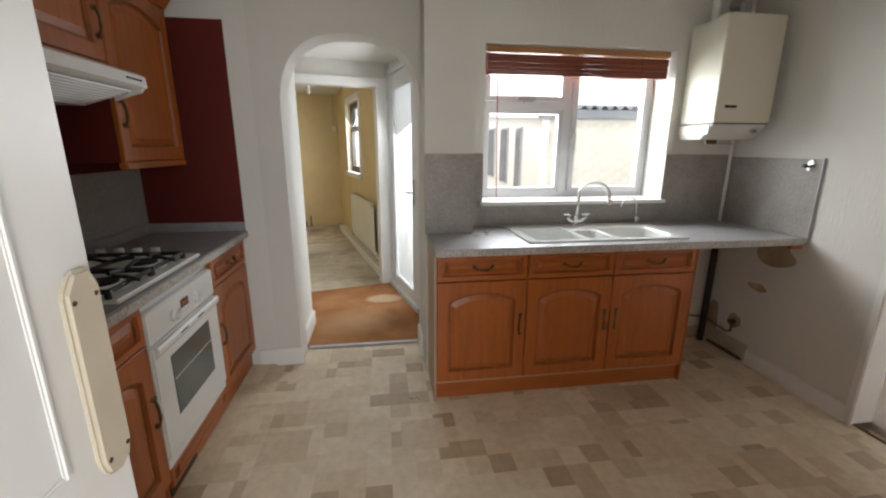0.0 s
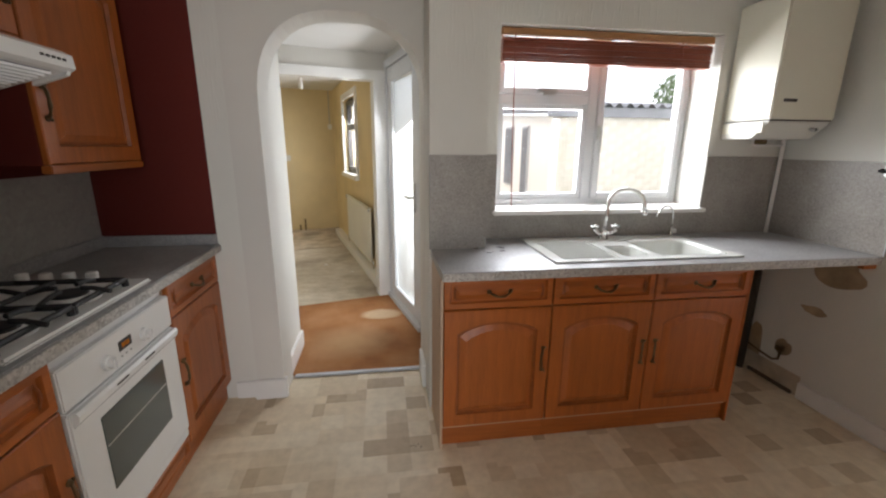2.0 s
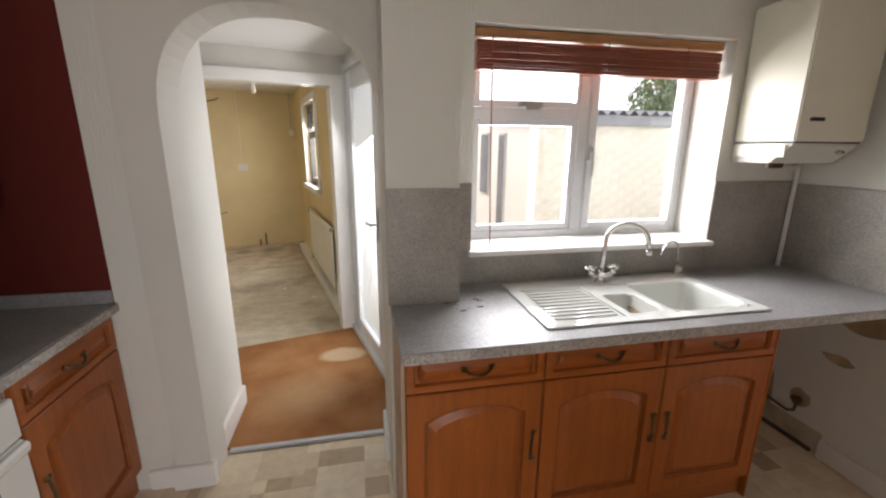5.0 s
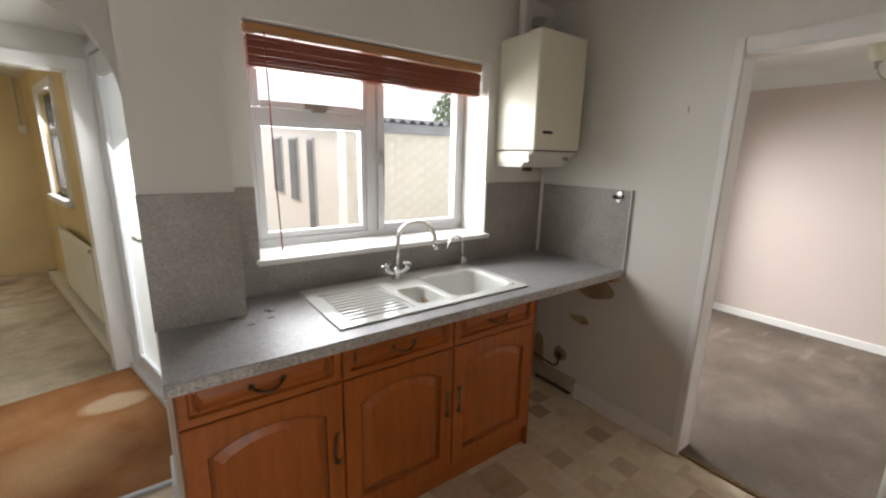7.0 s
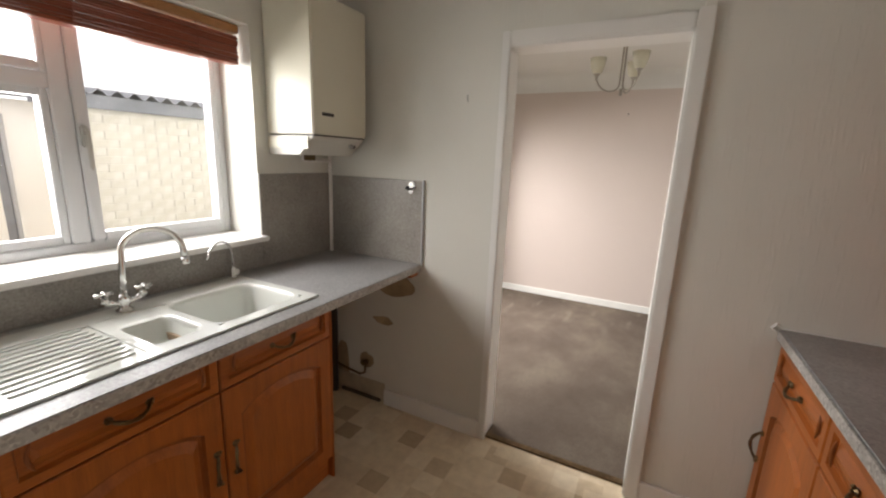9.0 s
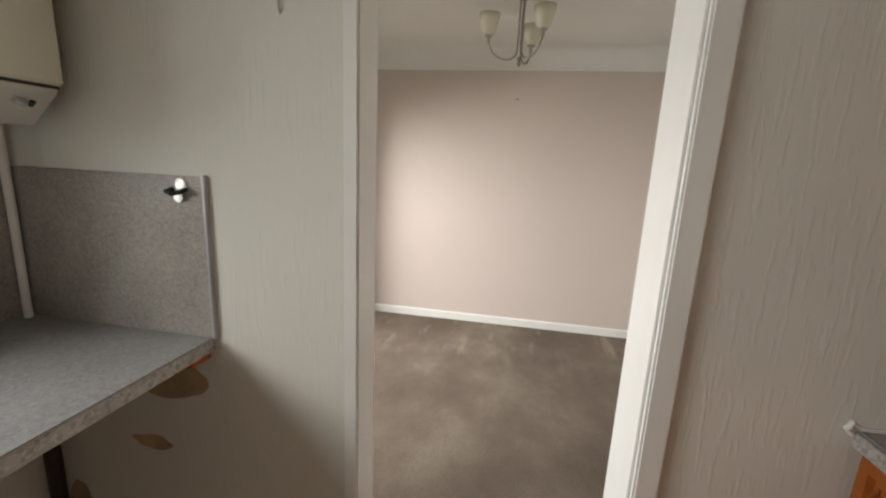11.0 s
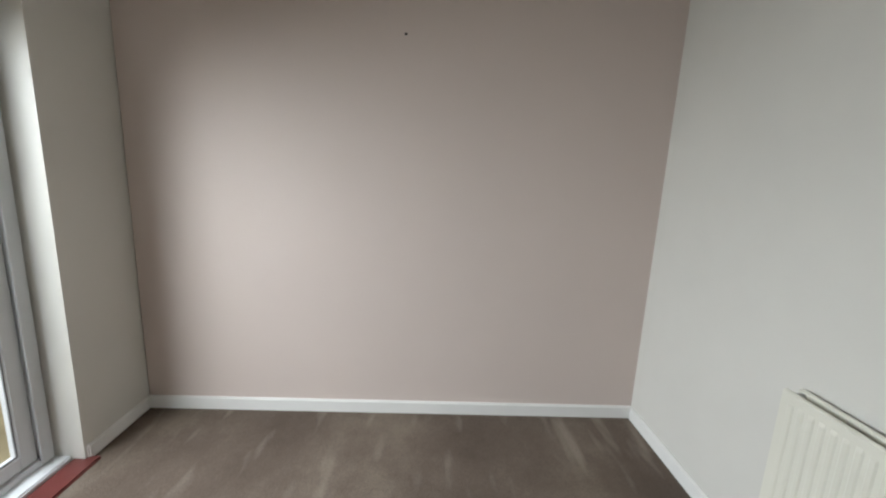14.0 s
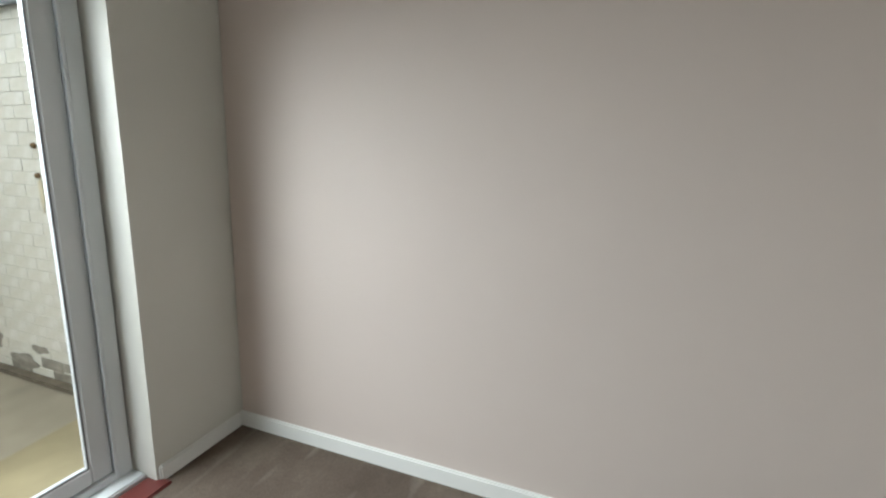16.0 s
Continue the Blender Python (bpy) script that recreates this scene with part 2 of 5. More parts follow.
def carpet():
    m = material("brown_carpet", (0.13, 0.095, 0.07), 0.95)
    pile = noisy(m, 160.0, 3.0)
    broad = noisy(m, 1.5, 6.0, (1, 1.2, 1), 0.62)
    c = ramp(m, broad, [(0.3, (0.08, 0.057, 0.041)), (0.5, (0.118, 0.088, 0.066)), (0.7, (0.18, 0.142, 0.107))])
    # pale vacuum strokes near the far wall
    strokes = ramp(m, noisy(m, 2.0, 2.0, (0.9, 4.0, 1)), [(0.56, (0, 0, 0)), (0.72, (0.75, 0.75, 0.75))])
    sep = node(m, "ShaderNodeSeparateXYZ")
    link(m, coords(m), sep.inputs["Vector"])
    near = node(m, "ShaderNodeMapRange")
    for k, v in (("From Min", 4.0), ("From Max", 4.5)):
        near.inputs[k].default_value = v
    link(m, sep.outputs["X"], near.inputs["Value"])
    both = mixed(m, 1.0, strokes, near.outputs["Result"], "MULTIPLY")
    c = mixed(m, both, c, (0.255, 0.21, 0.17))
    colour(m, mixed(m, 0.5, c, ramp(m, pile, [(0.3, (0.6, 0.6, 0.6)), (0.7, (1.25, 1.25, 1.25))]), "MULTIPLY"))
    bump(m, pile, 0.6, 0.006)
    return m


def coir():
    m = material("coir_matting", (0.36, 0.165, 0.055), 0.95)
    fib = noisy(m, 190.0, 4.0, (1, 2, 1))
    c = ramp(m, noisy(m, 2.6, 4.0), [(0.3, (0.27, 0.105, 0.03)), (0.5, (0.37, 0.155, 0.05)), (0.7, (0.45, 0.22, 0.09))])
    # two paler patches with uneven edges, a small oval and a broad one
    for place, size, edge, tone in (((-0.13, 3.80), (0.19, 0.11), (0.75, 1.05), (0.62, 0.45, 0.29)), ((-0.36, 3.32), (0.30, 0.26), (0.3, 1.2), (0.46, 0.27, 0.13))):
        warp = node(m, "ShaderNodeTexNoise", Scale=9.0, Detail=3.0)
        link(m, coords(m), warp.inputs["Vector"])
        sh = node(m, "ShaderNodeMapping")
        sh.vector_type = "TEXTURE"
        sh.inputs["Location"].default_value, sh.inputs["Scale"].default_value = (*place, 0), (*size, 1000)
        link(m, coords(m), sh.inputs["Vector"])
        far = node(m, "ShaderNodeVectorMath")
        far.operation = "LENGTH"
        link(m, sh.outputs["Vector"], far.inputs[0])
        add = node(m, "ShaderNodeMath")
        add.operation, add.inputs[1].default_value, add.inputs[2].default_value = "MULTIPLY_ADD", 0.5, -0.25
        link(m, warp.outputs["Fac"], add.inputs[0])
        total = node(m, "ShaderNodeMath")
        link(m, far.outputs["Value"], total.inputs[0])
        link(m, add.outputs["Value"], total.inputs[1])
        paled = ramp(m, total.outputs["Value"], [(edge[0] / 2, (0.9, 0.9, 0.9)), (min(1.0, edge[1] / 2), (0, 0, 0))])
        half = node(m, "ShaderNodeMath")
        half.operation, half.inputs[1].default_value = "MULTIPLY", 0.5
        link(m, total.outputs["Value"], half.inputs[0])
        link(m, half.outputs["Value"], paled.node.inputs["Fac"])
        c = mixed(m, paled, c, tone)
    colour(m, mixed(m, 0.5, c, ramp(m, fib, [(0.35, (0.45, 0.42, 0.4)), (0.65, (1.2, 1.2, 1.2))]), "MULTIPLY"))
    bump(m, fib, 0.7, 0.006)
    return m


def painted_brick():
    """Cream masonry paint, each brick a little different, with peeling and green stains low down in patches."""
    m = material("painted_brick", (0.7, 0.66, 0.56), 0.8)
    o = node(m, "ShaderNodeObjectInfo")
    c = ramp(m, o.outputs["Random"], [(0.0, (0.59, 0.575, 0.52)), (0.6, (0.61, 0.595, 0.54)), (1.0, (0.63, 0.615, 0.565))])
    stain = ramp(m, noisy(m, 5.0, 5.0), [(0.35, (0.74, 0.71, 0.6)), (0.6, (1, 1, 1))])
    colour(m, mixed(m, 0.6, c, stain, "MULTIPLY"))
    bump(m, noisy(m, 35.0, 4.0), 0.3, 0.006)
    return m


VINYL, DUSTY, CARPET, COIR, BRICK = vinyl(), dusty_floor(), carpet(), coir(), painted_brick()
RUST = plain("pale_rust_stain", (0.50, 0.45, 0.32), 0.85, 0.15, 12, 40, 0.1)
PEEL = plain("exposed_dark_brick", (0.22, 0.20, 0.165), 0.9, 0.4, 9, 40, 0.3)

# ---- building blocks ----
ROOTS = {}


def thing(name, label, category, at=(0, 0, 0), turn=0.0, group="", kind=""):
    ob = new(name)
    ob.empty_display_size = 0.1
    m = pose(*at, 0, 0, turn)
    ob.matrix_basis = m
    ROOTS[ob.name] = m
    return tagged(ob, label, category, group, kind)


def finish(name, bm, mat):
    bmesh.ops.recalc_face_normals(bm, faces=bm.faces)
    me = bpy.data.meshes.new(name)
    bm.to_mesh(me)
    bm.free()
    me.materials.append(mat)
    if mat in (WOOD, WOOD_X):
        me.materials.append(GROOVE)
    return me


def part(name, bm, mat, parent, label="", world=False, smooth=False):
    """One mesh object under a thing or a part; world: the bmesh is in world coordinates."""
    top = parent
    while top.parent:
        top = top.parent
    if world and top.name in ROOTS:
        bm.transform(ROOTS[top.name].inverted())
    me = finish(name, bm, mat)
    if smooth:
        for p in me.polygons:
            p.use_smooth = True
    ob = new(name, me)
    ob.parent = parent
    return tagged(ob, label)


def single(name, bm, mat, label="", category="", kind="", group="", smooth=False):
    """A thing of one mesh, in world coordinates."""
    me = finish(name, bm, mat)
    if smooth:
        for p in me.polygons:
            p.use_smooth = True
    return tagged(new(name, me), label, category, group, kind)


def block(x0, x1, y0, y1, z0, z1, bevel=0.0, bm=None, m=None, seg=2):
    """A box between two corners, with rounded edges."""
    part_bm = bmesh.new()
    bmesh.ops.create_cube(part_bm, size=1)
    for v in part_bm.verts:
        v.co = Vector((x0 + (v.co.x + 0.5) * (x1 - x0), y0 + (v.co.y + 0.5) * (y1 - y0), z0 + (v.co.z + 0.5) * (z1 - z0)))
    if bevel:
        bmesh.ops.bevel(part_bm, geom=part_bm.edges[:], offset=bevel, segments=seg, affect="EDGES", clamp_overlap=True)
    if m is not None:
        part_bm.transform(m)
    return joined(bm, part_bm)


def joined(bm, extra):
    if bm is None:
        return extra
    me = bpy.data.meshes.new("tmp")
    extra.to_mesh(me)
    extra.free()
    bm.from_mesh(me)
    bpy.data.meshes.remove(me)
    return bm


def tube(points, radius, bm=None, sides=10, closed=False):
    """A round bar along a line of points; radius may be a list."""
    out = bm if bm is not None else bmesh.new()
    pts = [Vector(p) for p in points]
    n = len(pts)
    radii = radius if isinstance(radius, list) else [radius] * n
    rings, up = [], None
    for i, p in enumerate(pts):
        d = (pts[min(i + 1, n - 1)] - pts[max(i - 1, 0)]).normalized()
        if up is None:
            up = d.orthogonal().normalized()
        up = (up - d * up.dot(d)).normalized()
        side = d.cross(up)
        rings.append([out.verts.new(p + (up * math.cos(a) + side * math.sin(a)) * radii[i]) for a in [2 * math.pi * k / sides for k in range(sides)]])
    for a, b in zip(rings, rings[1:]):
        for k in range(sides):
            out.faces.new((a[k], a[(k + 1) % sides], b[(k + 1) % sides], b[k]))
    out.faces.new(rings[0][::-1])
    out.faces.new(rings[-1])
    return out


def lathe(profile, at, bm=None, sides=24, m=None):
    """A turned shape: (radius, height) pairs about an upright axis."""
    out = bmesh.new()
    rings = []
    for r, h in profile:
        rings.append([out.verts.new((max(r, 1e-4) * math.cos(2 * math.pi * k / sides), max(r, 1e-4) * math.sin(2 * math.pi * k / sides), h)) for k in range(sides)])
    for a, b in zip(rings, rings[1:]):
        for k in range(sides):
            out.faces.new((a[k], a[(k + 1) % sides], b[(k + 1) % sides], b[k]))
    out.faces.new(rings[0][::-1])
    out.faces.new(rings[-1])
    if m is not None:
        out.transform(m)
    bmesh.ops.translate(out, verts=out.verts, vec=at)
    return joined(bm, out)


def prism(outline, lo, hi, axis="y", bm=None, m=None):
    """A flat outline pulled along an axis; outline in the two other axes."""
    out = bmesh.new()
    put = {"y": lambda a, b, d: (a, d, b), "x": lambda a, b, d: (d, a, b), "z": lambda a, b, d: (a, b, d)}[axis]
    one = [out.verts.new(put(a, b, lo)) for a, b in outline]
    two = [out.verts.new(put(a, b, hi)) for a, b in outline]
    n = len(outline)
    for i in range(n):
        out.faces.new((one[i], one[(i + 1) % n], two[(i + 1) % n], two[i]))
    out.faces.new(one[::-1])
    out.faces.new(two)
    if m is not None:
        out.transform(m)
    return joined(bm, out)


def wall(name, blocks, mat, label):
    bm = None
    for b in blocks:
        bm = block(*b, bm=bm)
    return single(name, bm, mat, label, "wall", "structure")


# ---- setting: kitchen ----
TOP = 2.40
floor = single("floor", block(-1.6, 2.30, -1.4, 2.86, -0.2, 0.0), VINYL, "beige patchwork sheet vinyl kitchen floor, scuffed", "floor", "structure")
wall("wall_west", [(-1.62, -1.5, -0.22, 2.72, -0.2, TOP)], WALL, "cream painted wall behind the cooker units")
wall("wall_south", [(-1.62, -0.56, -0.22, -0.1, -0.2, TOP), (0.27, 2.41, -0.22, -0.1, -0.2, TOP), (-0.56, 0.27, -0.22, -0.1, 2.03, TOP)], WALL, "cream painted wall with the hall doorway")
# hall behind the camera, unseen; the opening in its end wall is made up
wall("wall_hall", [(-1.0, -0.52, -1.5, -1.4, -0.2, TOP), (0.42, 0.9, -1.5, -1.4, -0.2, TOP), (-0.52, 0.42, -1.5, -1.4, 2.02, TOP), (-1.0, -0.9, -1.4, -0.22, -0.2, TOP), (0.8, 0.9, -1.4, -0.22, -0.2, TOP)], SMOOTH, "plain hall walls behind the kitchen doorway")
single("ceiling_hall", block(-1.0, 0.9, -1.5, -0.1, TOP, TOP + 0.1), CEIL, "plain white hall ceiling", "ceiling", "structure")
wall("wall_east", [(2.238, 2.41, -0.1, 0.905, -0.2, TOP), (2.274, 2.41, 1.640, 3.0, -0.2, TOP), (2.274, 2.41, 0.905, 1.640, 1.975, TOP)], WALL, "cream embossed papered wall with the dining room doorway")
single("ceiling", block(-1.62, 2.41, -0.22, 3.0, TOP, TOP + 0.1), CEIL, "white painted kitchen ceiling", "ceiling", "structure")
# window wall with pilaster
wall("wall_north", [(0.13, 0.517, 2.67, 3.0, -0.2, TOP), (1.776, 2.274, 2.67, 3.0, -0.2, TOP), (0.517, 1.776, 2.67, 3.0, -0.2, 1.045), (0.517, 1.776, 2.67, 3.0, 2.015, TOP)], WALL, "cream painted wall round the kitchen window")
wall("wall_pilaster", [(0.128, 0.41, 2.455, 2.67, 0.0, TOP)], WALL, "narrow cream painted pier beside the arch")
wall("wall_alcove", [(-1.5, -0.83, 2.705, 2.88, -0.2, TOP)], WALL, "cream painted end wall of the cooker alcove")


def arch_wall():
    """Wall with a round-headed opening."""
    x0, x1, zs, r = -0.684, 0.127, 1.60, 0.434
    xc, half = (x0 + x1) / 2, (x1 - x0) / 2
    curve = []
    for i in range(25):
        a = math.pi * i / 24
        c, s = math.cos(a), math.sin(a)
        curve.append((xc + half * math.copysign(abs(c) ** 0.8, c), zs + r * abs(s) ** 0.8))
    pts = [(0.128, -0.2), (0.128, TOP), (-0.83, TOP), (-0.83, -0.2), (x0, -0.2), (x0, 0.0)]
    pts += curve[::-1] + [(x1, 0.0), (x1, -0.2)]
    bm = bmesh.new()
    y0, y1 = 2.68, 2.88
    for y in (y0, y1):
        # columns of quads above and beside the opening
        for (xa, za), (xb, zb) in zip(curve, curve[1:]):
            bm.faces.new([bm.verts.new(p) for p in ((xa, y, za), (xb, y, zb), (xb, y, TOP), (xa, y, TOP))])
        for xa, xb in ((-0.83, x0), (x1, 0.128)):
            bm.faces.new([bm.verts.new(p) for p in ((xa, y, -0.2), (xb, y, -0.2), (xb, y, TOP), (xa, y, TOP))])
    ring = [(x1, -0.2)] + curve + [(x0, -0.2)]
    for (xa, za), (xb, zb) in zip(ring, ring[1:]):
        bm.faces.new([bm.verts.new(p) for p in ((xa, y0, za), (xb, y0, zb), (xb, y1, zb), (xa, y1, za))])
    bm.faces.new([bm.verts.new(p) for p in ((-0.83, y0, -0.2), (-0.83, y1, -0.2), (-0.83, y1, TOP), (-0.83, y0, TOP))])
    bmesh.ops.remove_doubles(bm, verts=bm.verts, dist=1e-4)
    return single("wall_arch", bm, SMOOTH, "cream painted wall with a round-headed arch", "wall", "structure")


arch_wall()
wall("wall_arch_return", [(-0.83, -0.712, 2.878, 3.32, -0.2, 2.20)], SMOOTH, "white painted return of the old house wall behind the arch")
wall("wall_arch_pier", [(0.128, 0.25, 2.672, 2.88, -0.2, TOP)], SMOOTH, "hidden pier behind the arch")
single("wall_paint_red", block(-1.497, -0.957, 2.700, 2.706, 0.9, 2.08), RED, "dark red painted end of the cooker alcove", "wall paint", "structure")
single("wall_paint_cooker", block(-1.502, -1.496, 0.55, 2.700, 1.28, 2.08), RED, "dark red painted band behind the wall cabinets", "wall paint", "structure")
single("splashback_cooker", block(-1.503, -1.492, 0.55, 2.700, 0.9, 1.28), TILE, "grey laminate splashback behind the hob", "splashback", "structure")
bm = block(2.250, 2.274, 1.655, 2.27, 0, 0.1, 0.004)
block(2.222, 2.24, 0.505, 0.868, 0, 0.1, 0.004, bm)
block(-0.845, -0.682, 2.662, 2.682, 0, 0.12, 0.004, bm)
block(-0.686, -0.67, 2.664, 2.702, 0, 0.12, 0.004, bm)
block(-0.95, -0.835, 2.688, 2.706, 0, 0.1, 0.004, bm)
block(-0.716, -0.693, 2.70, 3.322, 0, 0.12, 0.004, bm)
block(0.108, 0.127, 2.655, 2.88, 0, 0.15, 0.006, bm)
single("baseboard", bm, WHITE, "white painted kitchen skirting boards", "skirting board", "structure")

# doorway to the dining room
bm = block(2.234, 2.416, 0.905, 0.93, 0, 1.955, 0.002)
block(2.268, 2.411, 1.626, 1.640, 0, 1.955, 0.002, bm)
block(2.268, 2.416, 0.905, 1.640, 1.955, 1.975, 0.002, bm)
for s in (0, 1):
    xa, xb = ((2.255, 2.272), (2.412, 2.428))[s]
    block(xa - 0.037 * (1 - s), xb - 0.034 * (1 - s), 0.868, 0.924, 0, 2.02, 0.005, bm)
    block(xa, xb, 1.616 + 0.022 * s, 1.655 + 0.012 * s, 0, 2.02, 0.005, bm)
    block(xa + 0.001, xb - 0.001, 0.924, 1.616 + 0.022 * s, 1.961, 2.02, 0.005, bm)
single("trim", bm, WHITE, "white painted door lining and architrave, no door hung", "door frame", "structure")
bm = block(2.285, 2.325, 0.93, 1.626, 0.0, 0.008, 0.003)
single("threshold_strip", bm, BRASS, "worn brass carpet threshold strip", "threshold strip", "structure")

# hall door, open against the cooker side
door = thing("door_1", "white panelled kitchen door standing open", "door", (-0.53, -0.06, 0.0), kind="structure")
leaf = block(-0.572, -0.534, -0.06, 0.725, 0.01, 1.98, 0.004)
for za, zb in ((0.2, 0.86), (0.98, 1.86)):
    block(-0.536, -0.528, 0.05, 0.06, za, zb, 0.003, leaf)
    block(-0.536, -0.528, 0.596, 0.606, za, zb, 0.003, leaf)
    block(-0.536, -0.528, 0.06, 0.596, za, za + 0.01, 0.003, leaf)
    block(-0.536, -0.528, 0.06, 0.596, zb - 0.01, zb, 0.003, leaf)
leaf = part("leaf", leaf, WHITE, door, world=True)
ch = [(0.658, 0.935), (0.682, 0.923), (0.708, 0.935), (0.716, 0.960), (0.716, 1.213), (0.702, 1.243), (0.670, 1.243), (0.650, 1.216), (0.650, 0.960)]
plate_bm = prism(ch, -0.534, -0.520, "x")
bmesh.ops.bevel(plate_bm, geom=[e for e in plate_bm.edges], offset=0.005, segments=3, affect="EDGES")
plate = part("finger_plate", plate_bm, BEIGE, door, "beige plastic finger plate with four screws", world=True)
for y, z in ((0.661, 1.203), (0.704, 1.203), (0.663, 0.957), (0.704, 0.957)):
    part("screw", lathe([(0.004, 0), (0.004, 0.001), (0.002, 0.0015)], (-0.5202, y, z), m=pose(0, 0, 0, 0, 90, 0), sides=10), BRASS, plate, world=True)

# ---- setting: dining room ----
DTOP = 2.33
single("floor_dining", block(2.30, 4.95, -0.12, 2.66, -0.2, 0.004), CARPET, "brown fitted carpet with vacuum marks", "floor", "structure")
wall("wall_pink", [(4.89, 5.0, -0.12, 2.64, -0.2, DTOP)], PINK, "dusty pink painted feature wall")
wall("wall_dining_south", [(2.41, 4.89, -0.14, -0.02, -0.2, DTOP)], SMOOTH, "white painted dining room wall with the radiator")
wall("wall_dining_west", [(2.404, 2.412, -0.02, 0.905, 0, DTOP), (2.404, 2.412, 1.640, 2.64, 0, DTOP)], SMOOTH, "white painted dining room side of the doorway wall")
wall("wall_dining_north", [(2.41, 2.60, 2.645, 2.90, -0.2, DTOP), (4.466, 5.0, 2.645, 2.90, -0.2, DTOP), (2.60, 4.466, 2.645, 2.90, 1.917, DTOP)], SMOOTH, "white painted wall round the patio door")
single("ceiling_dining", block(2.3, 5.0, -0.14, 2.9, DTOP, DTOP + 0.1), CEIL, "white painted dining room ceiling", "ceiling", "structure")


def cove():
    """Quarter-round ceiling cove on four sides."""
    bm, r, z = bmesh.new(), 0.155, 2.172
    x0, x1, y0, y1 = 2.412, 4.89, -0.02, 2.645
    rings = []
    for i in range(9):
        a = (math.pi / 2) * i / 8
        d, h = r * (1 - math.cos(a)), z + (DTOP - z) * math.sin(a)
        rings.append([bm.verts.new(p) for p in ((x0 + d, y0 + d, h), (x1 - d, y0 + d, h), (x1 - d, y1 - d, h), (x0 + d, y1 - d, h))])
    for a, b in zip(rings, rings[1:]):
        for k in range(4):
            bm.faces.new((a[k], a[(k + 1) % 4], b[(k + 1) % 4], b[k]))
    return single("trim_cove", bm, CEIL, "white plaster ceiling cove", "cove", "structure")


cove()
bm = block(4.872, 4.892, -0.02, 2.645, 0.0, 0.076, 0.006)
block(2.43, 4.872, -0.022, -0.004, 0.0, 0.076, 0.006, bm)
block(4.475, 4.872, 2.630, 2.647, 0.0, 0.072, 0.006, bm)
block(2.43, 2.60, 2.630, 2.647, 0.0, 0.072, 0.006, bm)
block(2.412, 2.43, -0.004, 0.868, 0.0, 0.076, 0.006, bm)
single("baseboard_dining", bm, WHITE, "white painted dining room skirting boards", "skirting board", "structure")
single("wall_plug", lathe([(0.007, 0), (0.006, 0.002), (0.003, -0.002)], (4.889, 1.304, 1.952), m=pose(0, 0, 0, 0, -90, 0), sides=10), DARK, "small dark screw hole in the pink wall", "screw hole")
single("nail", tube([(2.276, 1.815, 1.735), (2.268, 1.815, 1.745), (2.267, 1.815, 1.765)], 0.003), GREY, "small picture hook on the kitchen wall", "hook")

# patio door in its reveal
patio = thing("door_2", "white sliding patio door with two clear panes", "patio door", (3.5, 2.77, 0), kind="structure")
fr = block(2.605, 2.66, 2.765, 2.865, 0.03, 1.915, 0.004)
block(4.405, 4.46, 2.765, 2.865, 0.03, 1.915, 0.004, fr)
block(2.66, 4.405, 2.766, 2.864, 1.862, 1.915, 0.004, fr)
block(2.66, 4.405, 2.766, 2.864, 0.03, 0.062, 0.004, fr)
block(4.395, 4.405, 2.758, 2.768, 0.05, 1.87, 0.002, fr)
part("frame", fr, UPVC, patio, world=True)
for nm, xa, xb, ya in (("fixed_panel", 3.525, 4.400, 2.780), ("sliding_panel", 2.665, 3.565, 2.822)):
    st = 0.10 if nm == "fixed_panel" else 0.075
    pan = block(xa, xa + st, ya, ya + 0.04, 0.062, 1.862, 0.004)
    block(xb - 0.07, xb, ya, ya + 0.04, 0.062, 1.862, 0.004, pan)
    block(xa + st, xb - 0.07, ya + 0.001, ya + 0.039, 1.80, 1.862, 0.004, pan)
    block(xa + st, xb - 0.07, ya + 0.001, ya + 0.039, 0.062, 0.125, 0.004, pan)
    panel = part(nm, pan, UPVC, patio, world=True)
    g = part("pane", block(xa + st - 0.005, xb - 0.065, ya + 0.018, ya + 0.022, 0.12, 1.805), GLASS, panel, world=True)
    g.visible_shadow = False
    sl = block(xa + st, xa + st + 0.006, ya + 0.006, ya + 0.012, 0.125, 1.80)
    block(xb - 0.076, xb - 0.07, ya + 0.006, ya + 0.012, 0.125, 1.80, bm=sl)
    block(xa + st + 0.006, xb - 0.076, ya + 0.006, ya + 0.012, 0.125, 0.131, bm=sl)
    block(xa + st + 0.006, xb - 0.076, ya + 0.006, ya + 0.012, 1.794, 1.80, bm=sl)
    part("seal", sl, SEAL, panel, world=True)
part("lock", block(3.512, 3.524, 2.772, 2.78, 0.78, 0.85, 0.002), GREY, patio, world=True)
part("sill", block(2.60, 4.466, 2.70, 2.775, -0.05, 0.032, 0.006), UPVC, patio, world=True)
single("trim_threshold", block(2.60, 4.49, 2.592, 2.700, -0.05, 0.014, 0.006), REDSILL, "glossy red painted timber threshold at the patio door", "threshold", "structure")

# ---- setting: rear lobby and utility room, turned a little ----
EXT = pose(-0.06, 4.3, 0, 0, 0, 14)


def eblock(u0, u1, v0, v1, z0, z1, bevel=0.0, bm=None):
    return block(u0, u1, v0, v1, z0, z1, bevel, bm, EXT)


def ewall(name, blocks, mat, label):
    bm = None
    for b in blocks:
        bm = eblock(*b, bm=bm)
    return single(name, bm, mat, label, "wall", "structure")


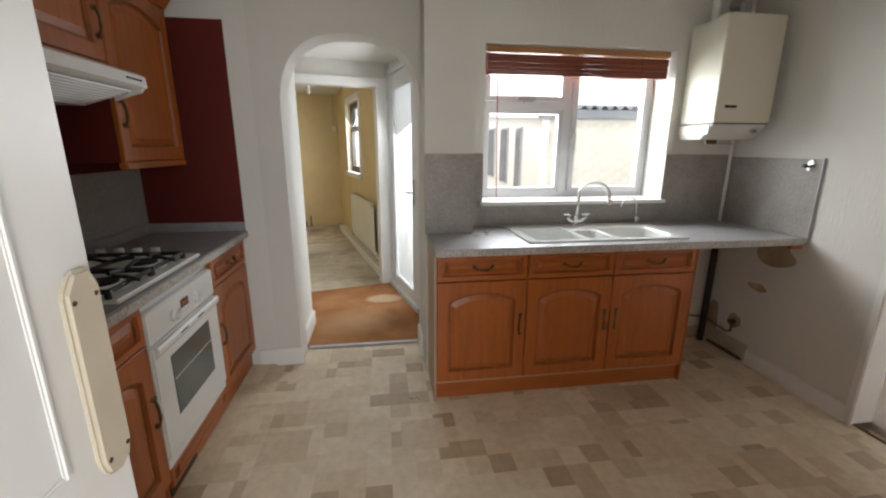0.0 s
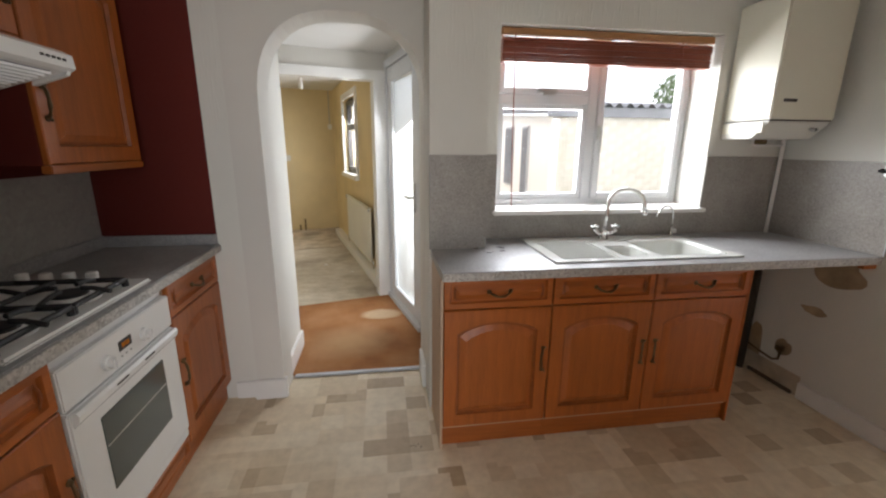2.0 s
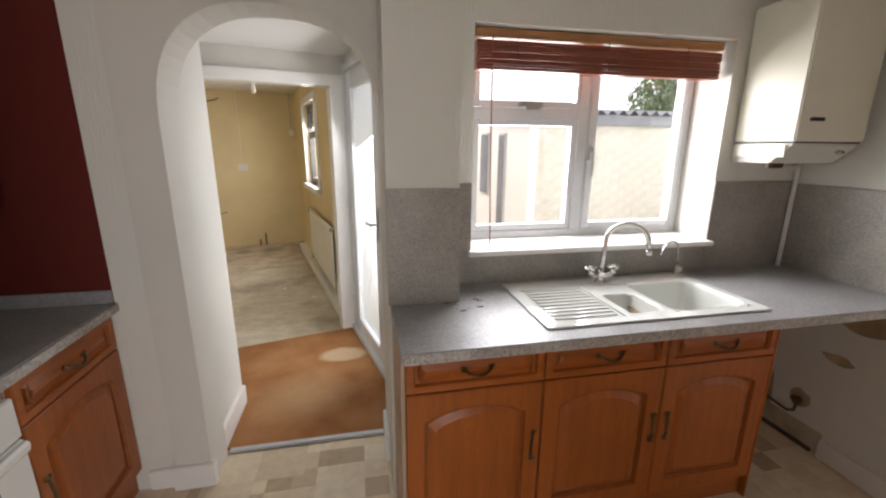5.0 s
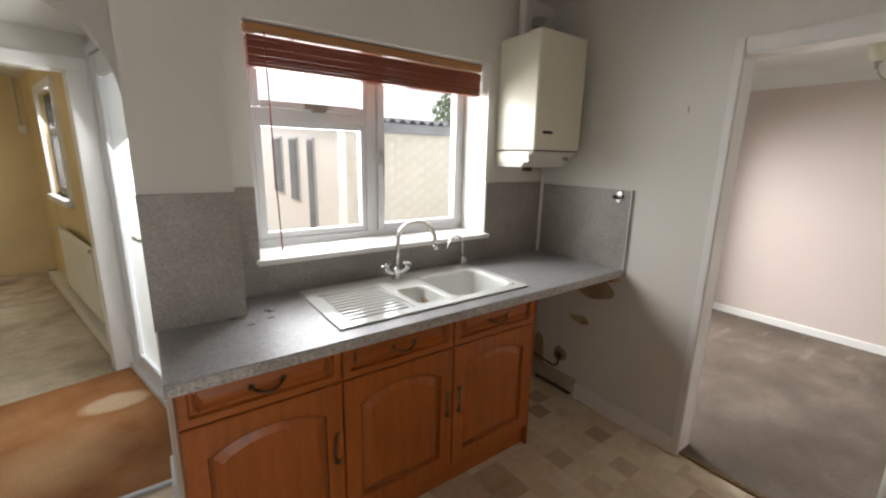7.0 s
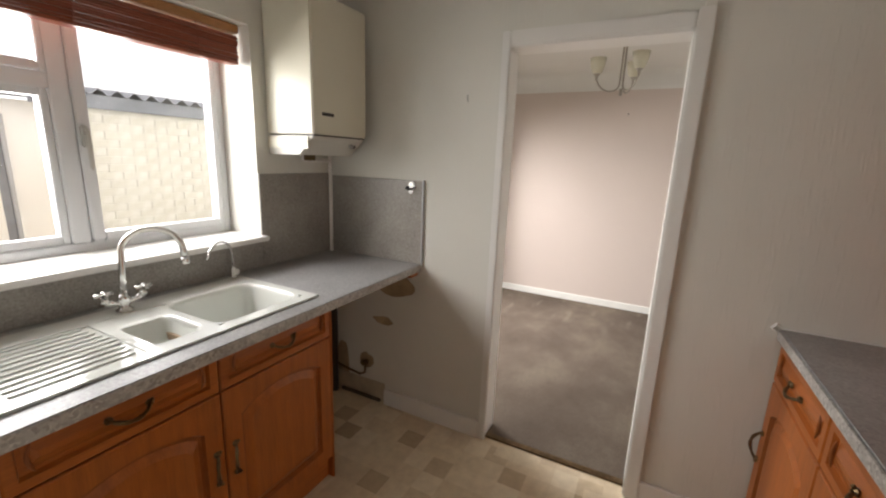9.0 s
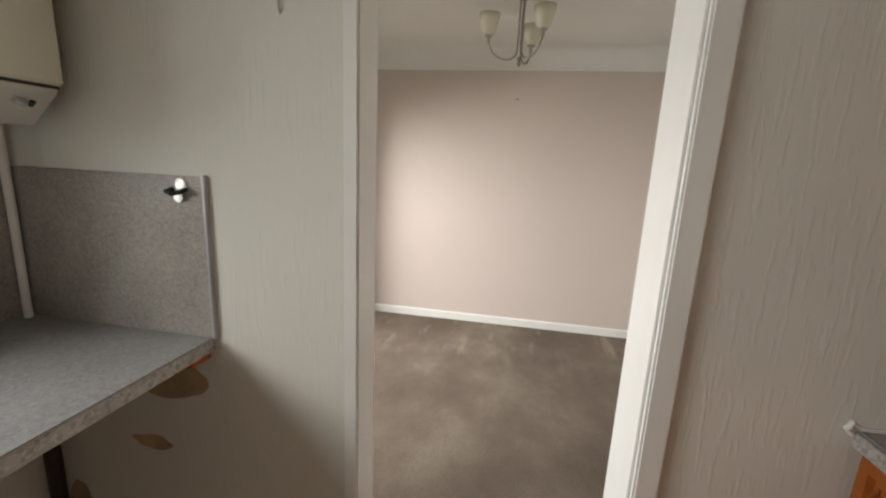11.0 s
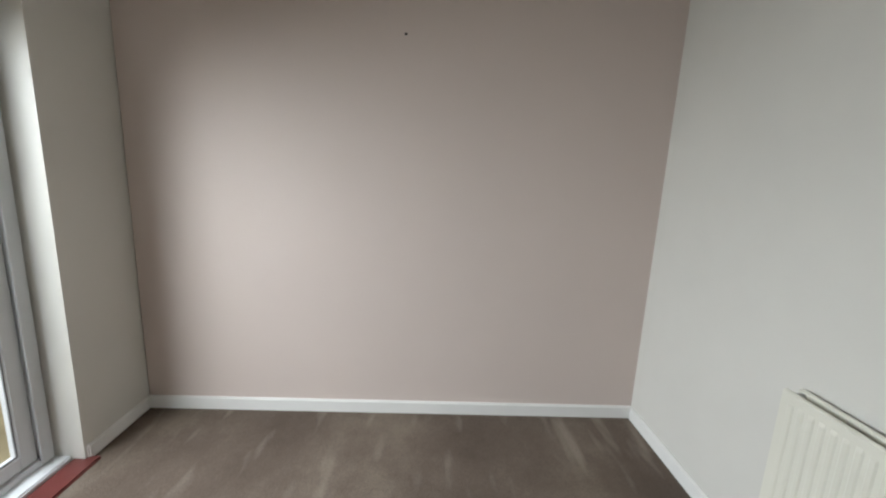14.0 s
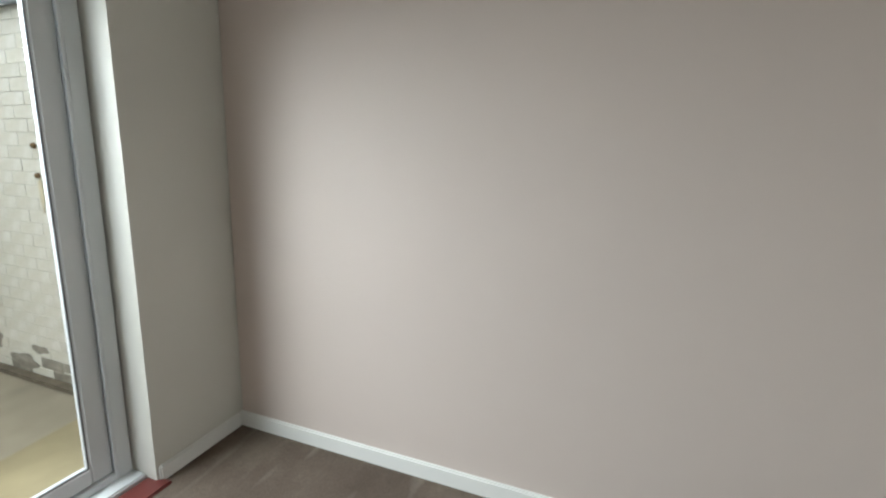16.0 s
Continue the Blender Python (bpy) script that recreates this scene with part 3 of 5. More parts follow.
LT = 2.18
lob = prism([(-1.4, 2.86), (0.45, 2.86), (0.40, 3.4), (0.05, 4.45), (-1.6, 4.05)], -0.2, -0.004, "z")
single("floor_lobby", lob, VINYL, "lobby floor under the mat", "floor", "structure")
mat_bm = prism([(-0.69, 2.895), (0.118, 2.895), (0.30, 2.95), (-0.02, 4.285), (-1.2, 3.99), (-1.2, 3.33), (-0.69, 3.33)], 0.001, 0.012, "z")
single("door_mat", mat_bm, COIR, "orange-brown coir matting filling the lobby floor, with two pale patches", "door mat")
single("mat_strip", block(-0.672, 0.125, 2.868, 2.9, 0.0, 0.014, 0.004), ALU, "metal edging strip along the coir mat", "threshold strip")
single("ceiling_lobby", prism([(-1.6, 2.86), (0.5, 2.86), (0.1, 4.5), (-1.6, 4.2)], LT, LT + 0.1, "z"), CEIL, "white painted lobby ceiling", "ceiling", "structure")
wall("wall_lobby_west", [(-1.45, -1.35, 2.88, 4.15, -0.2, LT)], SMOOTH, "white painted lobby wall")
ewall("wall_lobby_north", [(-1.9, -1.05, 0.0, 0.1, -0.2, LT + 0.2), (0.03, 0.13, 0.0, 0.1, -0.2, LT + 0.2), (-1.05, 0.03, 0.0, 0.1, 2.035, LT + 0.2)], SMOOTH, "white painted wall with the utility room doorway")
ewall("wall_lobby_east", [(0.03, 0.13, -1.5, -0.93, -0.2, LT), (0.03, 0.13, -0.93, 0.0, 2.12, LT)], SMOOTH, "white painted wall round the glazed back door")
bm = eblock(-1.05, -0.98, -0.03, 0.11, 0, 1.96, 0.006)
eblock(-0.10, 0.03, -0.03, 0.11, 0, 1.96, 0.006, bm)
eblock(-1.05, 0.03, -0.03, 0.11, 1.96, 2.04, 0.006, bm)
single("trim_utility", bm, WHITE, "white painted frame of the utility room doorway", "door frame", "structure")

back = thing("door_3", "white upvc back door with a tall frosted pane", "door", tuple(EXT @ Vector((0.06, -0.48, 0))), 14.0, kind="structure")
fr = eblock(0.0, 0.09, -0.06, 0.0, 0.0, 2.12, 0.004)
eblock(0.0, 0.09, -0.93, -0.87, 0.0, 2.12, 0.004, fr)
eblock(0.0, 0.09, -0.87, -0.06, 2.06, 2.12, 0.004, fr)
eblock(-0.02, 0.09, -0.93, 0.0, -0.01, 0.05, 0.004, fr)
part("frame", fr, UPVC, back, world=True)
lf = eblock(0.01, 0.07, -0.19, -0.065, 0.05, 2.055, 0.005)
eblock(0.01, 0.07, -0.865, -0.74, 0.05, 2.055, 0.005, lf)
eblock(0.011, 0.069, -0.74, -0.19, 1.93, 2.055, 0.005, lf)
eblock(0.011, 0.069, -0.74, -0.19, 0.05, 0.15, 0.005, lf)
leaf3 = part("leaf", lf, UPVC, back, world=True)
pane = part("pane", eblock(0.035, 0.045, -0.745, -0.185, 0.145, 1.935), FROST, leaf3, world=True)
pane.visible_shadow = False
hb = eblock(-0.005, 0.011, -0.82, -0.79, 0.93, 1.15, 0.004)
eblock(-0.045, -0.005, -0.812, -0.798, 1.033, 1.047, 0.003, hb)
eblock(-0.047, -0.033, -0.812, -0.69, 1.03, 1.05, 0.004, hb)
part("handle", hb, STEEL, leaf3, world=True)
for z in (0.25, 1.05, 1.85):
    part("hinge", eblock(-0.012, 0.012, -0.075, -0.045, z, z + 0.09, 0.004), UPVC, back, world=True)

UT = 2.28
single("floor_utility", eblock(-2.2, 0.1, -0.012, 3.6, -0.2, 0.0), DUSTY, "dusty beige utility room floor with damp patches", "floor", "structure")
single("ceiling_utility", eblock(-2.3, 0.13, 0.1, 3.6, UT, UT + 0.1), CEIL, "white painted utility room ceiling", "ceiling", "structure")
ewall("wall_utility_north", [(-2.2, 0.13, 3.45, 3.6, -0.2, UT)], YELLOW, "yellow painted utility room end wall, stained")
ewall("wall_utility_west", [(-2.3, -2.2, 0.1, 3.6, -0.2, UT)], YELLOW, "yellow painted utility room side wall")
ewall("wall_utility_south", [(-2.2, -1.06, 0.1, 0.12, 0, UT), (-1.06, 0.03, 0.1, 0.12, 2.05, UT)], YELLOW, "yellow painted back of the doorway wall")
ewall("wall_utility_east", [(0.03, 0.16, 0.1, 1.48, -0.2, UT), (0.03, 0.16, 2.38, 3.45, -0.2, UT), (0.03, 0.16, 1.48, 2.38, -0.2, 1.06), (0.03, 0.16, 1.48, 2.38, 2.02, UT)], YELLOW, "yellow painted wall with a small window")
win2 = thing("window_2", "small dark-framed utility room window with a fanlight", "window", tuple(EXT @ Vector((0.1, 1.93, 1.06))), 14.0, kind="structure")
fr = eblock(0.07, 0.13, 1.48, 1.54, 1.06, 2.02, 0.004)
eblock(0.07, 0.13, 2.32, 2.38, 1.06, 2.02, 0.004, fr)
eblock(0.07, 0.13, 1.54, 2.32, 1.06, 1.13, 0.004, fr)
eblock(0.07, 0.13, 1.54, 2.32, 1.95, 2.02, 0.004, fr)
eblock(0.07, 0.13, 1.54, 2.32, 1.63, 1.70, 0.004, fr)
part("frame", fr, DARKFRAME, win2, world=True)
for za, zb in ((1.12, 1.64), (1.69, 1.96)):
    g = part("pane", eblock(0.098, 0.102, 1.53, 2.33, za, zb), GLASS, win2, world=True)
    g.visible_shadow = False
part("stay", eblock(0.05, 0.07, 1.8, 2.0, 1.135, 1.15, 0.003), ALU, win2, world=True)
bm = eblock(0.005, 0.04, 1.40, 1.48, 1.0, 2.10, 0.005)
eblock(0.005, 0.04, 2.38, 2.46, 1.0, 2.10, 0.005, bm)
eblock(0.005, 0.04, 1.48, 2.38, 2.02, 2.10, 0.005, bm)
eblock(-0.03, 0.07, 1.40, 2.46, 1.0, 1.06, 0.005, bm)
single("trim_window_utility", bm, WHITE, "white painted surround of the utility window", "window surround", "structure")

# ---- outdoors ----
single("ground", block(-40, 60, -40, 60, -0.5, -0.24), CONCRETE, "plain yard ground", "ground", "structure")
single("pavement", block(0.1, 5.0, 2.9, 12, -0.26, -0.2), PAVING, "damp grey-brown concrete yard", "yard", "structure")
single("pavement_step", prism([(2.42, 2.9), (5.0, 2.9), (5.0, 3.55), (2.42, 3.15)], -0.24, -0.06, "z"), CONCRETE, "raised concrete step along the house", "step", "structure")
bm = block(4.93, 5.0, 2.9, 9.5, -0.2, -0.175, 0.01)
single("trim_wall_foot", bm, SOIL, "dark rotten brick footing along the yard wall", "wall footing", "structure")

# ---- kitchen window ----
win = thing("window_1", "white upvc kitchen window with fanlight and opening casement", "window", (1.15, 2.93, 1.07), kind="structure")
fr = block(0.517, 0.575, 2.89, 2.96, 1.06, 2.015, 0.004)
block(1.74, 1.776, 2.89, 2.96, 1.06, 2.015, 0.004, fr)
block(0.575, 1.74, 2.891, 2.959, 1.06, 1.105, 0.004, fr)
block(0.575, 1.74, 2.891, 2.959, 1.97, 2.015, 0.004, fr)
block(1.125, 1.185, 2.889, 2.961, 1.105, 1.97, 0.004, fr)
block(0.575, 1.125, 2.888, 2.96, 1.655, 1.71, 0.004, fr)
block(0.575, 0.61, 2.9, 2.95, 1.105, 1.655, 0.003, fr)
block(1.10, 1.125, 2.9, 2.95, 1.105, 1.655, 0.003, fr)
block(0.61, 1.10, 2.9, 2.95, 1.105, 1.135, 0.003, fr)
block(0.61, 1.10, 2.9, 2.95, 1.63, 1.655, 0.003, fr)
part("window_frame", fr, UPVC, win, world=True)
for nm, xa, xb, za, zb in (("casement", 1.187, 1.738, 1.107, 1.968), ("fanlight", 0.577, 1.123, 1.712, 1.968)):
    w = 0.042 if nm == "casement" else 0.03
    sash = block(xa, xa + w, 2.882, 2.94, za, zb, 0.004)
    block(xb - w * 0.6, xb, 2.882, 2.94, za, zb, 0.004, sash)
    block(xa + w, xb - w * 0.6, 2.883, 2.939, za, za + 0.03, 0.004, sash)
    block(xa + w, xb - w * 0.6, 2.883, 2.939, zb - 0.03, zb, 0.004, sash)
    sash = part(nm, sash, UPVC, win, world=True)
    g = part("pane", block(xa + 0.015, xb - 0.015, 2.918, 2.924, za + 0.02, zb - 0.02), GLASS, sash, world=True)
    g.visible_shadow = False
    if nm == "casement":
        hb = block(1.192, 1.214, 2.862, 2.884, 1.46, 1.54, 0.005)
        block(1.196, 1.211, 2.842, 2.864, 1.50, 1.53, 0.004, hb)
        block(1.196, 1.211, 2.838, 2.852, 1.38, 1.52, 0.005, hb)
    else:
        hb = block(0.80, 0.92, 2.862, 2.884, 1.716, 1.74, 0.004)
        block(0.83, 0.90, 2.842, 2.864, 1.70, 1.72, 0.004, hb)
    part("handle", hb, STEEL, sash, "grey metal window catch", world=True)
g = part("pane", block(0.6, 1.11, 2.918, 2.924, 1.125, 1.64), GLASS, win, world=True)
g.visible_shadow = False
part("window_sill", block(0.499, 1.790, 2.620, 2.9, 1.045, 1.068, 0.006), WHITE, win, world=True)

blind = thing("venetian_blind", "red-brown wooden slatted blind drawn up at the kitchen window", "blind", (1.14, 2.74, 2.0))
part("headrail", block(0.535, 1.755, 2.71, 2.77, 1.975, 2.01, 0.004), RAILWOOD, blind, "light brown timber headrail", world=True)
for i in range(11):
    z = 1.862 + i * 0.0095 + 0.001 * math.sin(i * 2.3)
    part("slat", block(0.54, 1.75 + 0.003 * math.sin(i), 2.715 - 0.002 * (i % 2), 2.765, z, z + 0.0085, 0.002, seg=1), BLIND, blind, world=True)
part("bottom_rail", block(0.54, 1.75, 2.712, 2.768, 1.846, 1.859, 0.003), BLIND, blind, world=True)
for x in (0.72, 1.15, 1.56):
    part("ladder_cord", tube([(x, 2.712, 1.975), (x + 0.004, 2.708, 1.90), (x, 2.712, 1.85)], 0.002, sides=6), BLIND, blind, world=True)
part("pull_cord", tube([(0.605, 2.705, 1.98), (0.607, 2.70, 1.7), (0.612, 2.703, 1.4), (0.622, 2.705, 1.085)], 0.003, sides=6), BLIND, blind, "long reddish pull cord", world=True)
part("pull_cord", tube([(1.735, 2.705, 1.85), (1.737, 2.70, 1.6), (1.738, 2.70, 1.3)], 0.0015, sides=6), WHITE, blind, world=True)

# ---- kitchen units ----


def panel_front(w, h, th=0.02, rail=0.06, arch=0.0, bm=None, dark=True):
    """A framed front with a raised field, in x and z, facing -y; the top of the field may be arched."""
    out = bmesh.new()
    n = 12

    def loop(ins, y, top_arch):
        x0, x1, z0 = ins, w - ins, ins
        zt = h - ins
        sh = zt - top_arch
        pts = [(x0, z0), (x1, z0), (x1, sh)]
        for i in range(1, n):
            a = math.pi * i / n
            k = max(0.0, math.sin(a)) ** 0.7
            pts.append((x1 - (x1 - x0) * (i / n), sh + top_arch * k))
        pts.append((x0, sh))
        return [out.verts.new((x, y, z)) for x, z in pts]

    def outer(y, e=0.0):
        pts = [(e, e), (w - e, e), (w - e, h - e)] + [(w - e - (w - 2 * e) * (i / n), h - e) for i in range(1, n)] + [(e, h - e)]
        return [out.verts.new((x, y, z)) for x, z in pts]

    rings = [outer(0.0), outer(-th + 0.004), outer(-th, 0.004), loop(rail, -th, arch), loop(rail + 0.005, -th + 0.013, arch), loop(rail + 0.015, -th + 0.013, arch), loop(rail + 0.04, -th + 0.001, arch)]
    for i, (a, b) in enumerate(zip(rings, rings[1:])):
        for k in range(len(a)):
            f = out.faces.new((a[k], a[(k + 1) % len(a)], b[(k + 1) % len(b)], b[k]))
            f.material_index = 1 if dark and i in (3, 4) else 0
    out.faces.new(rings[0][::-1])
    out.faces.new(rings[-1])
    return joined(bm, out)


def drawer_front(w, h, th=0.02):
    """A slab with a raised oblong field."""
    return panel_front(w, h, th, min(0.028, h * 0.22), 0.0, dark=False)


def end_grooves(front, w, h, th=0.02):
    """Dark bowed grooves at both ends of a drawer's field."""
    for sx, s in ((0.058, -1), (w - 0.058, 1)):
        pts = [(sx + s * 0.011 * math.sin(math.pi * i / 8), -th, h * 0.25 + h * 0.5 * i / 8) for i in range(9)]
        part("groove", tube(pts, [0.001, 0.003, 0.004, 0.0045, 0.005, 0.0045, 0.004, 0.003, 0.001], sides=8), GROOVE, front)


def bow_handle(length=0.1):
    """A cast bow handle along x with two roses and a sagging bar, facing -y."""
    out = bmesh.new()
    n = 13
    pts, rad = [], []
    for i in range(n):
        t = i / (n - 1)
        s = math.sin(math.pi * t)
        pts.append((length * (t - 0.5), -0.004 - 0.024 * s ** 0.6, -0.016 * s ** 0.8))
        rad.append(0.0035 + 0.0022 * abs(math.sin(math.pi * 2.5 * t)) + 0.001 * s)
    tube(pts, rad, out, 8)
    for x in (-length / 2, length / 2):
        lathe([(0.010, 0.0), (0.011, 0.004), (0.006, 0.009), (0.004, 0.014)], (x, 0, 0.0), out, 12, pose(0, 0, 0, 90, 0, 0))
        lathe([(0.005, 0.0), (0.006, 0.003), (0.002, 0.008)], (x * 1.1, -0.008, 0.006), out, 8)
    return out


def base_unit(w, m_at, turn, label, handle_right=True, drawer=True, group="fitted kitchen base units", name="base_cabinet", arch=0.05):
    unit = thing(name, label, "kitchen cabinet", m_at, turn, group)
    shell = prism([(0.001, 0.868), (0.001, 0.10), (w - 0.001, 0.10), (w - 0.001, 0.868), (w - 0.018, 0.868), (w - 0.018, 0.118), (0.018, 0.118), (0.018, 0.868)], 0.001, 0.48, "y")
    part("body", shell, CARCASS, unit)
    part("back_board", block(0.018, w - 0.018, 0.47, 0.478, 0.118, 0.866), CARCASS, unit)
    part("plinth", block(0, w, 0.012, 0.03, 0.0, 0.112, 0.002), WOOD_X, unit, "stained oak plinth board")
    dz = 0.868
    if drawer:
        d = part("drawer_front", drawer_front(w - 0.006, 0.15), WOOD_X, unit)
        d.location = (0.003, 0, 0.712)
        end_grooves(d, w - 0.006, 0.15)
        hnd = part("handle", bow_handle(0.096), BRASS, d, "antique bronze bow handle")
        hnd.location = ((w - 0.006) / 2, -0.02, 0.078)
        dz = 0.706
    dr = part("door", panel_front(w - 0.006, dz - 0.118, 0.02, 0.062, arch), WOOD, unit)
    dr.location = (0.003, 0, 0.118)
    hnd = part("handle", bow_handle(0.11), BRASS, dr, "antique bronze bow handle")
    hnd.location = ((w - 0.006) - 0.03 if handle_right else 0.03, -0.02, 0.33)
    hnd.rotation_euler = (0, radians(90), 0)
    return unit


LBL = "stained oak base cabinet, drawer and arched door"
base_unit(0.504, (0.151, 2.15, 0), 0, LBL + ", beside the arch", True)
base_unit(0.504, (0.655, 2.15, 0), 0, LBL + ", under the sink", True)
base_unit(0.504, (1.159, 2.15, 0), 0, LBL + ", beside the appliance gap", False)
# pale carcass colour stands in for the bright lobby's glare on this panel
single("end_panel", block(0.139, 0.150, 2.13, 2.66, 0.0, 0.868, 0.002), CARCASS, "end panel of the sink units, coloured pale for lobby glare", "end panel")
single("end_panel", block(1.664, 1.674, 2.132, 2.64, 0.0, 0.868, 0.002), WOOD, "stained oak end panel facing the appliance gap", "end panel")
# cooker side, facing +x
base_unit(0.515, (-0.995, 2.187, 0), 90, LBL + ", beside oven and alcove", False)
base_unit(0.50, (-0.995, 1.083, 0), 90, LBL + ", beside the oven", True)
base_unit(0.50, (-0.995, 0.580, 0), 90, LBL + ", beyond the oven", False)
# hall side, facing +y
base_unit(0.50, (2.232, 0.475, 0), 180, LBL + ", beside the doorway", False)
base_unit(0.50, (1.73, 0.475, 0), 180, LBL + ", second worktop", True)
base_unit(0.43, (1.228, 0.475, 0), 180, LBL + ", far end", True)


def worktop(name, x0, x1, y0, y1, label, side, hole=None):
    """Slab with a front edging strip; hole: x0, x1, y0, y1 of the sink cut-out."""
    t = thing(name, label, "worktop", ((x0 + x1) / 2, (y0 + y1) / 2, 0.87))
    if hole:
        a, b, c, d = hole
        bm = bmesh.new()
        lo = [[bm.verts.new((x, y, z)) for x, y in ((x0, y0), (x1, y0), (x1, y1), (x0, y1))] for z in (0.872, 0.91)]
        ho = [[bm.verts.new((x, y, z)) for x, y in ((a, c), (b, c), (b, d), (a, d))] for z in (0.872, 0.91)]
        for k in range(4):
            n = (k + 1) % 4
            for z in (0, 1):
                bm.faces.new((lo[z][k], lo[z][n], ho[z][n], ho[z][k]))
            bm.faces.new((lo[0][k], lo[0][n], lo[1][n], lo[1][k]))
            bm.faces.new((ho[0][k], ho[0][n], ho[1][n], ho[1][k]))
    else:
        bm = block(x0, x1, y0, y1, 0.872, 0.91, 0.004)
    part("slab", bm, WORKTOP, t, world=True)
    e = {"s": (x0, x1, y0 - 0.003, y0 + 0.004, 0.871, 0.906), "n": (x0, x1, y1 - 0.004, y1 + 0.003, 0.871, 0.906), "e": (x1 - 0.004, x1 + 0.003, y0, y1, 0.871, 0.906)}[side]
    part("edging", block(*e, 0.002), EDGING, t, "speckled laminate edging", world=True)
    return t


worktop("worktop", 0.134, 2.272, 2.046, 2.668, "grey speckled laminate worktop holding the sink", "s", (0.72, 1.55, 2.18, 2.52))
worktop("worktop", -1.498, -0.945, 0.60, 2.702, "grey speckled laminate worktop holding the hob", "e")
worktop("worktop", 0.80, 2.236, -0.098, 0.508, "grey speckled laminate worktop beside the dining room doorway", "n")
single("upstand", block(-1.474, -0.955, 2.682, 2.702, 0.91, 0.963, 0.004), WORKTOP, "grey laminate upstand at the end of the hob worktop", "upstand")
single("upstand", block(-1.494, -1.474, 0.6, 2.70, 0.91, 0.965, 0.004), WORKTOP, "grey laminate upstand at the back of the hob worktop", "upstand")
single("sealant", tube([(2.234, 0.515, 0.90), (2.232, 0.53, 0.912), (2.234, 0.52, 0.925), (2.238, 0.505, 0.915)], 0.006), WHITE, "lump of white sealant at the worktop corner", "sealant")
bm = block(2.228, 2.2385, -0.09, 0.505, 0.91, 0.918, 0.003)
single("sealant", bm, WHITE, "bead of white sealant along the worktop", "sealant")
single("splashback", block(2.262, 2.2745, 2.04, 2.668, 0.91, 1.352, 0.002), SPLASH, "grey speckled laminate splashback panel on the doorway wall", "splashback")
single("splashback_edge", block(2.258, 2.276, 2.034, 2.042, 0.91, 1.356, 0.002), ALU, "metal edge trim of the splashback", "edge trim")
single("splashback", block(1.776, 2.262, 2.660, 2.672, 0.91, 1.365, 0.002), SPLASH, "grey speckled laminate splashback panel under the boiler", "splashback")
single("splashback", block(0.416, 0.517, 2.660, 2.672, 0.91, 1.372, 0.002), SPLASH, "narrow grey laminate splashback strip beside the window", "splashback")
single("splashback", block(0.517, 1.776, 2.661, 2.671, 0.91, 1.046, 0.002), SPLASH, "low grey laminate splashback strip under the window sill", "splashback")
single("splashback", block(0.126, 0.413, 2.446, 2.457, 0.91, 1.372, 0.002), SPLASH, "grey speckled laminate splashback on the pier", "splashback")
single("splashback", block(0.405, 0.416, 2.457, 2.66, 0.91, 1.372, 0.002), SPLASH, "grey speckled laminate splashback on the pier's return", "splashback")

dresser = thing("wall_cabinet", "stained oak cabinet standing on the worktop", "kitchen cabinet", (1.9, 0.05, 0.91))
part("body", block(1.3, 2.232, -0.098, 0.185, 0.912, 1.95, 0.003), WOOD, dresser, world=True)
for i, x in enumerate((1.275, 1.755)):
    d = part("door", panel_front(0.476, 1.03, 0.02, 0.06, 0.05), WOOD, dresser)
    d.matrix_basis = ROOTS[dresser.name].inverted() @ pose(x + 0.477, 0.186, 0.916, 0, 0, 180)
    h = part("handle", bow_handle(0.1), BRASS, d)
    h.matrix_basis = pose(0.03 if i == 0 else 0.446, -0.02, 0.2, 0, 90, 0)


def wall_unit(y0, y1, z0, z1, label, handle_right):
    w = y1 - y0
    u = thing("wall_cabinet", label, "kitchen cabinet", (-1.205, y0, z0), 90, "fitted kitchen wall units")
    part("body", block(0.001, w - 0.001, 0.001, 0.285, 0, z1 - z0, 0.002), RED, u, "dark red painted carcass")
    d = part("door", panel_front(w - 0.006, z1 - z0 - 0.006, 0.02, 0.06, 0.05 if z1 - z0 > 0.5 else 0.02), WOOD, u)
    d.location = (0.003, 0, 0.003)
    h = part("handle", bow_handle(0.1), BRASS, d)
    h.matrix_basis = pose(w - 0.036 if handle_right else 0.03, -0.02, min(0.2, (z1 - z0) * 0.4), 0, 90, 0)
    part("cornice", prism([(0.0, 0.0), (-0.02, 0.0), (-0.06, 0.05), (-0.06, 0.065), (0.2, 0.065), (0.2, 0.0)], 0, w, "x", m=pose(0, 0, z1 - z0)), WOOD_X, u, "moulded oak cornice")
    part("light_rail", block(0, w, -0.024, 0.01, -0.028, 0.0, 0.004), WOOD_X, u, "moulded oak light rail")
    return u


wall_unit(2.03, 2.575, 1.338, 2.08, "stained oak wall cabinet with arched door, beside the cooker hood", False)
wall_unit(1.41, 2.026, 1.725, 2.08, "short stained oak wall cabinet above the cooker hood", True)
wall_unit(0.86, 1.406, 1.338, 2.08, "stained oak wall cabinet with arched door", True)

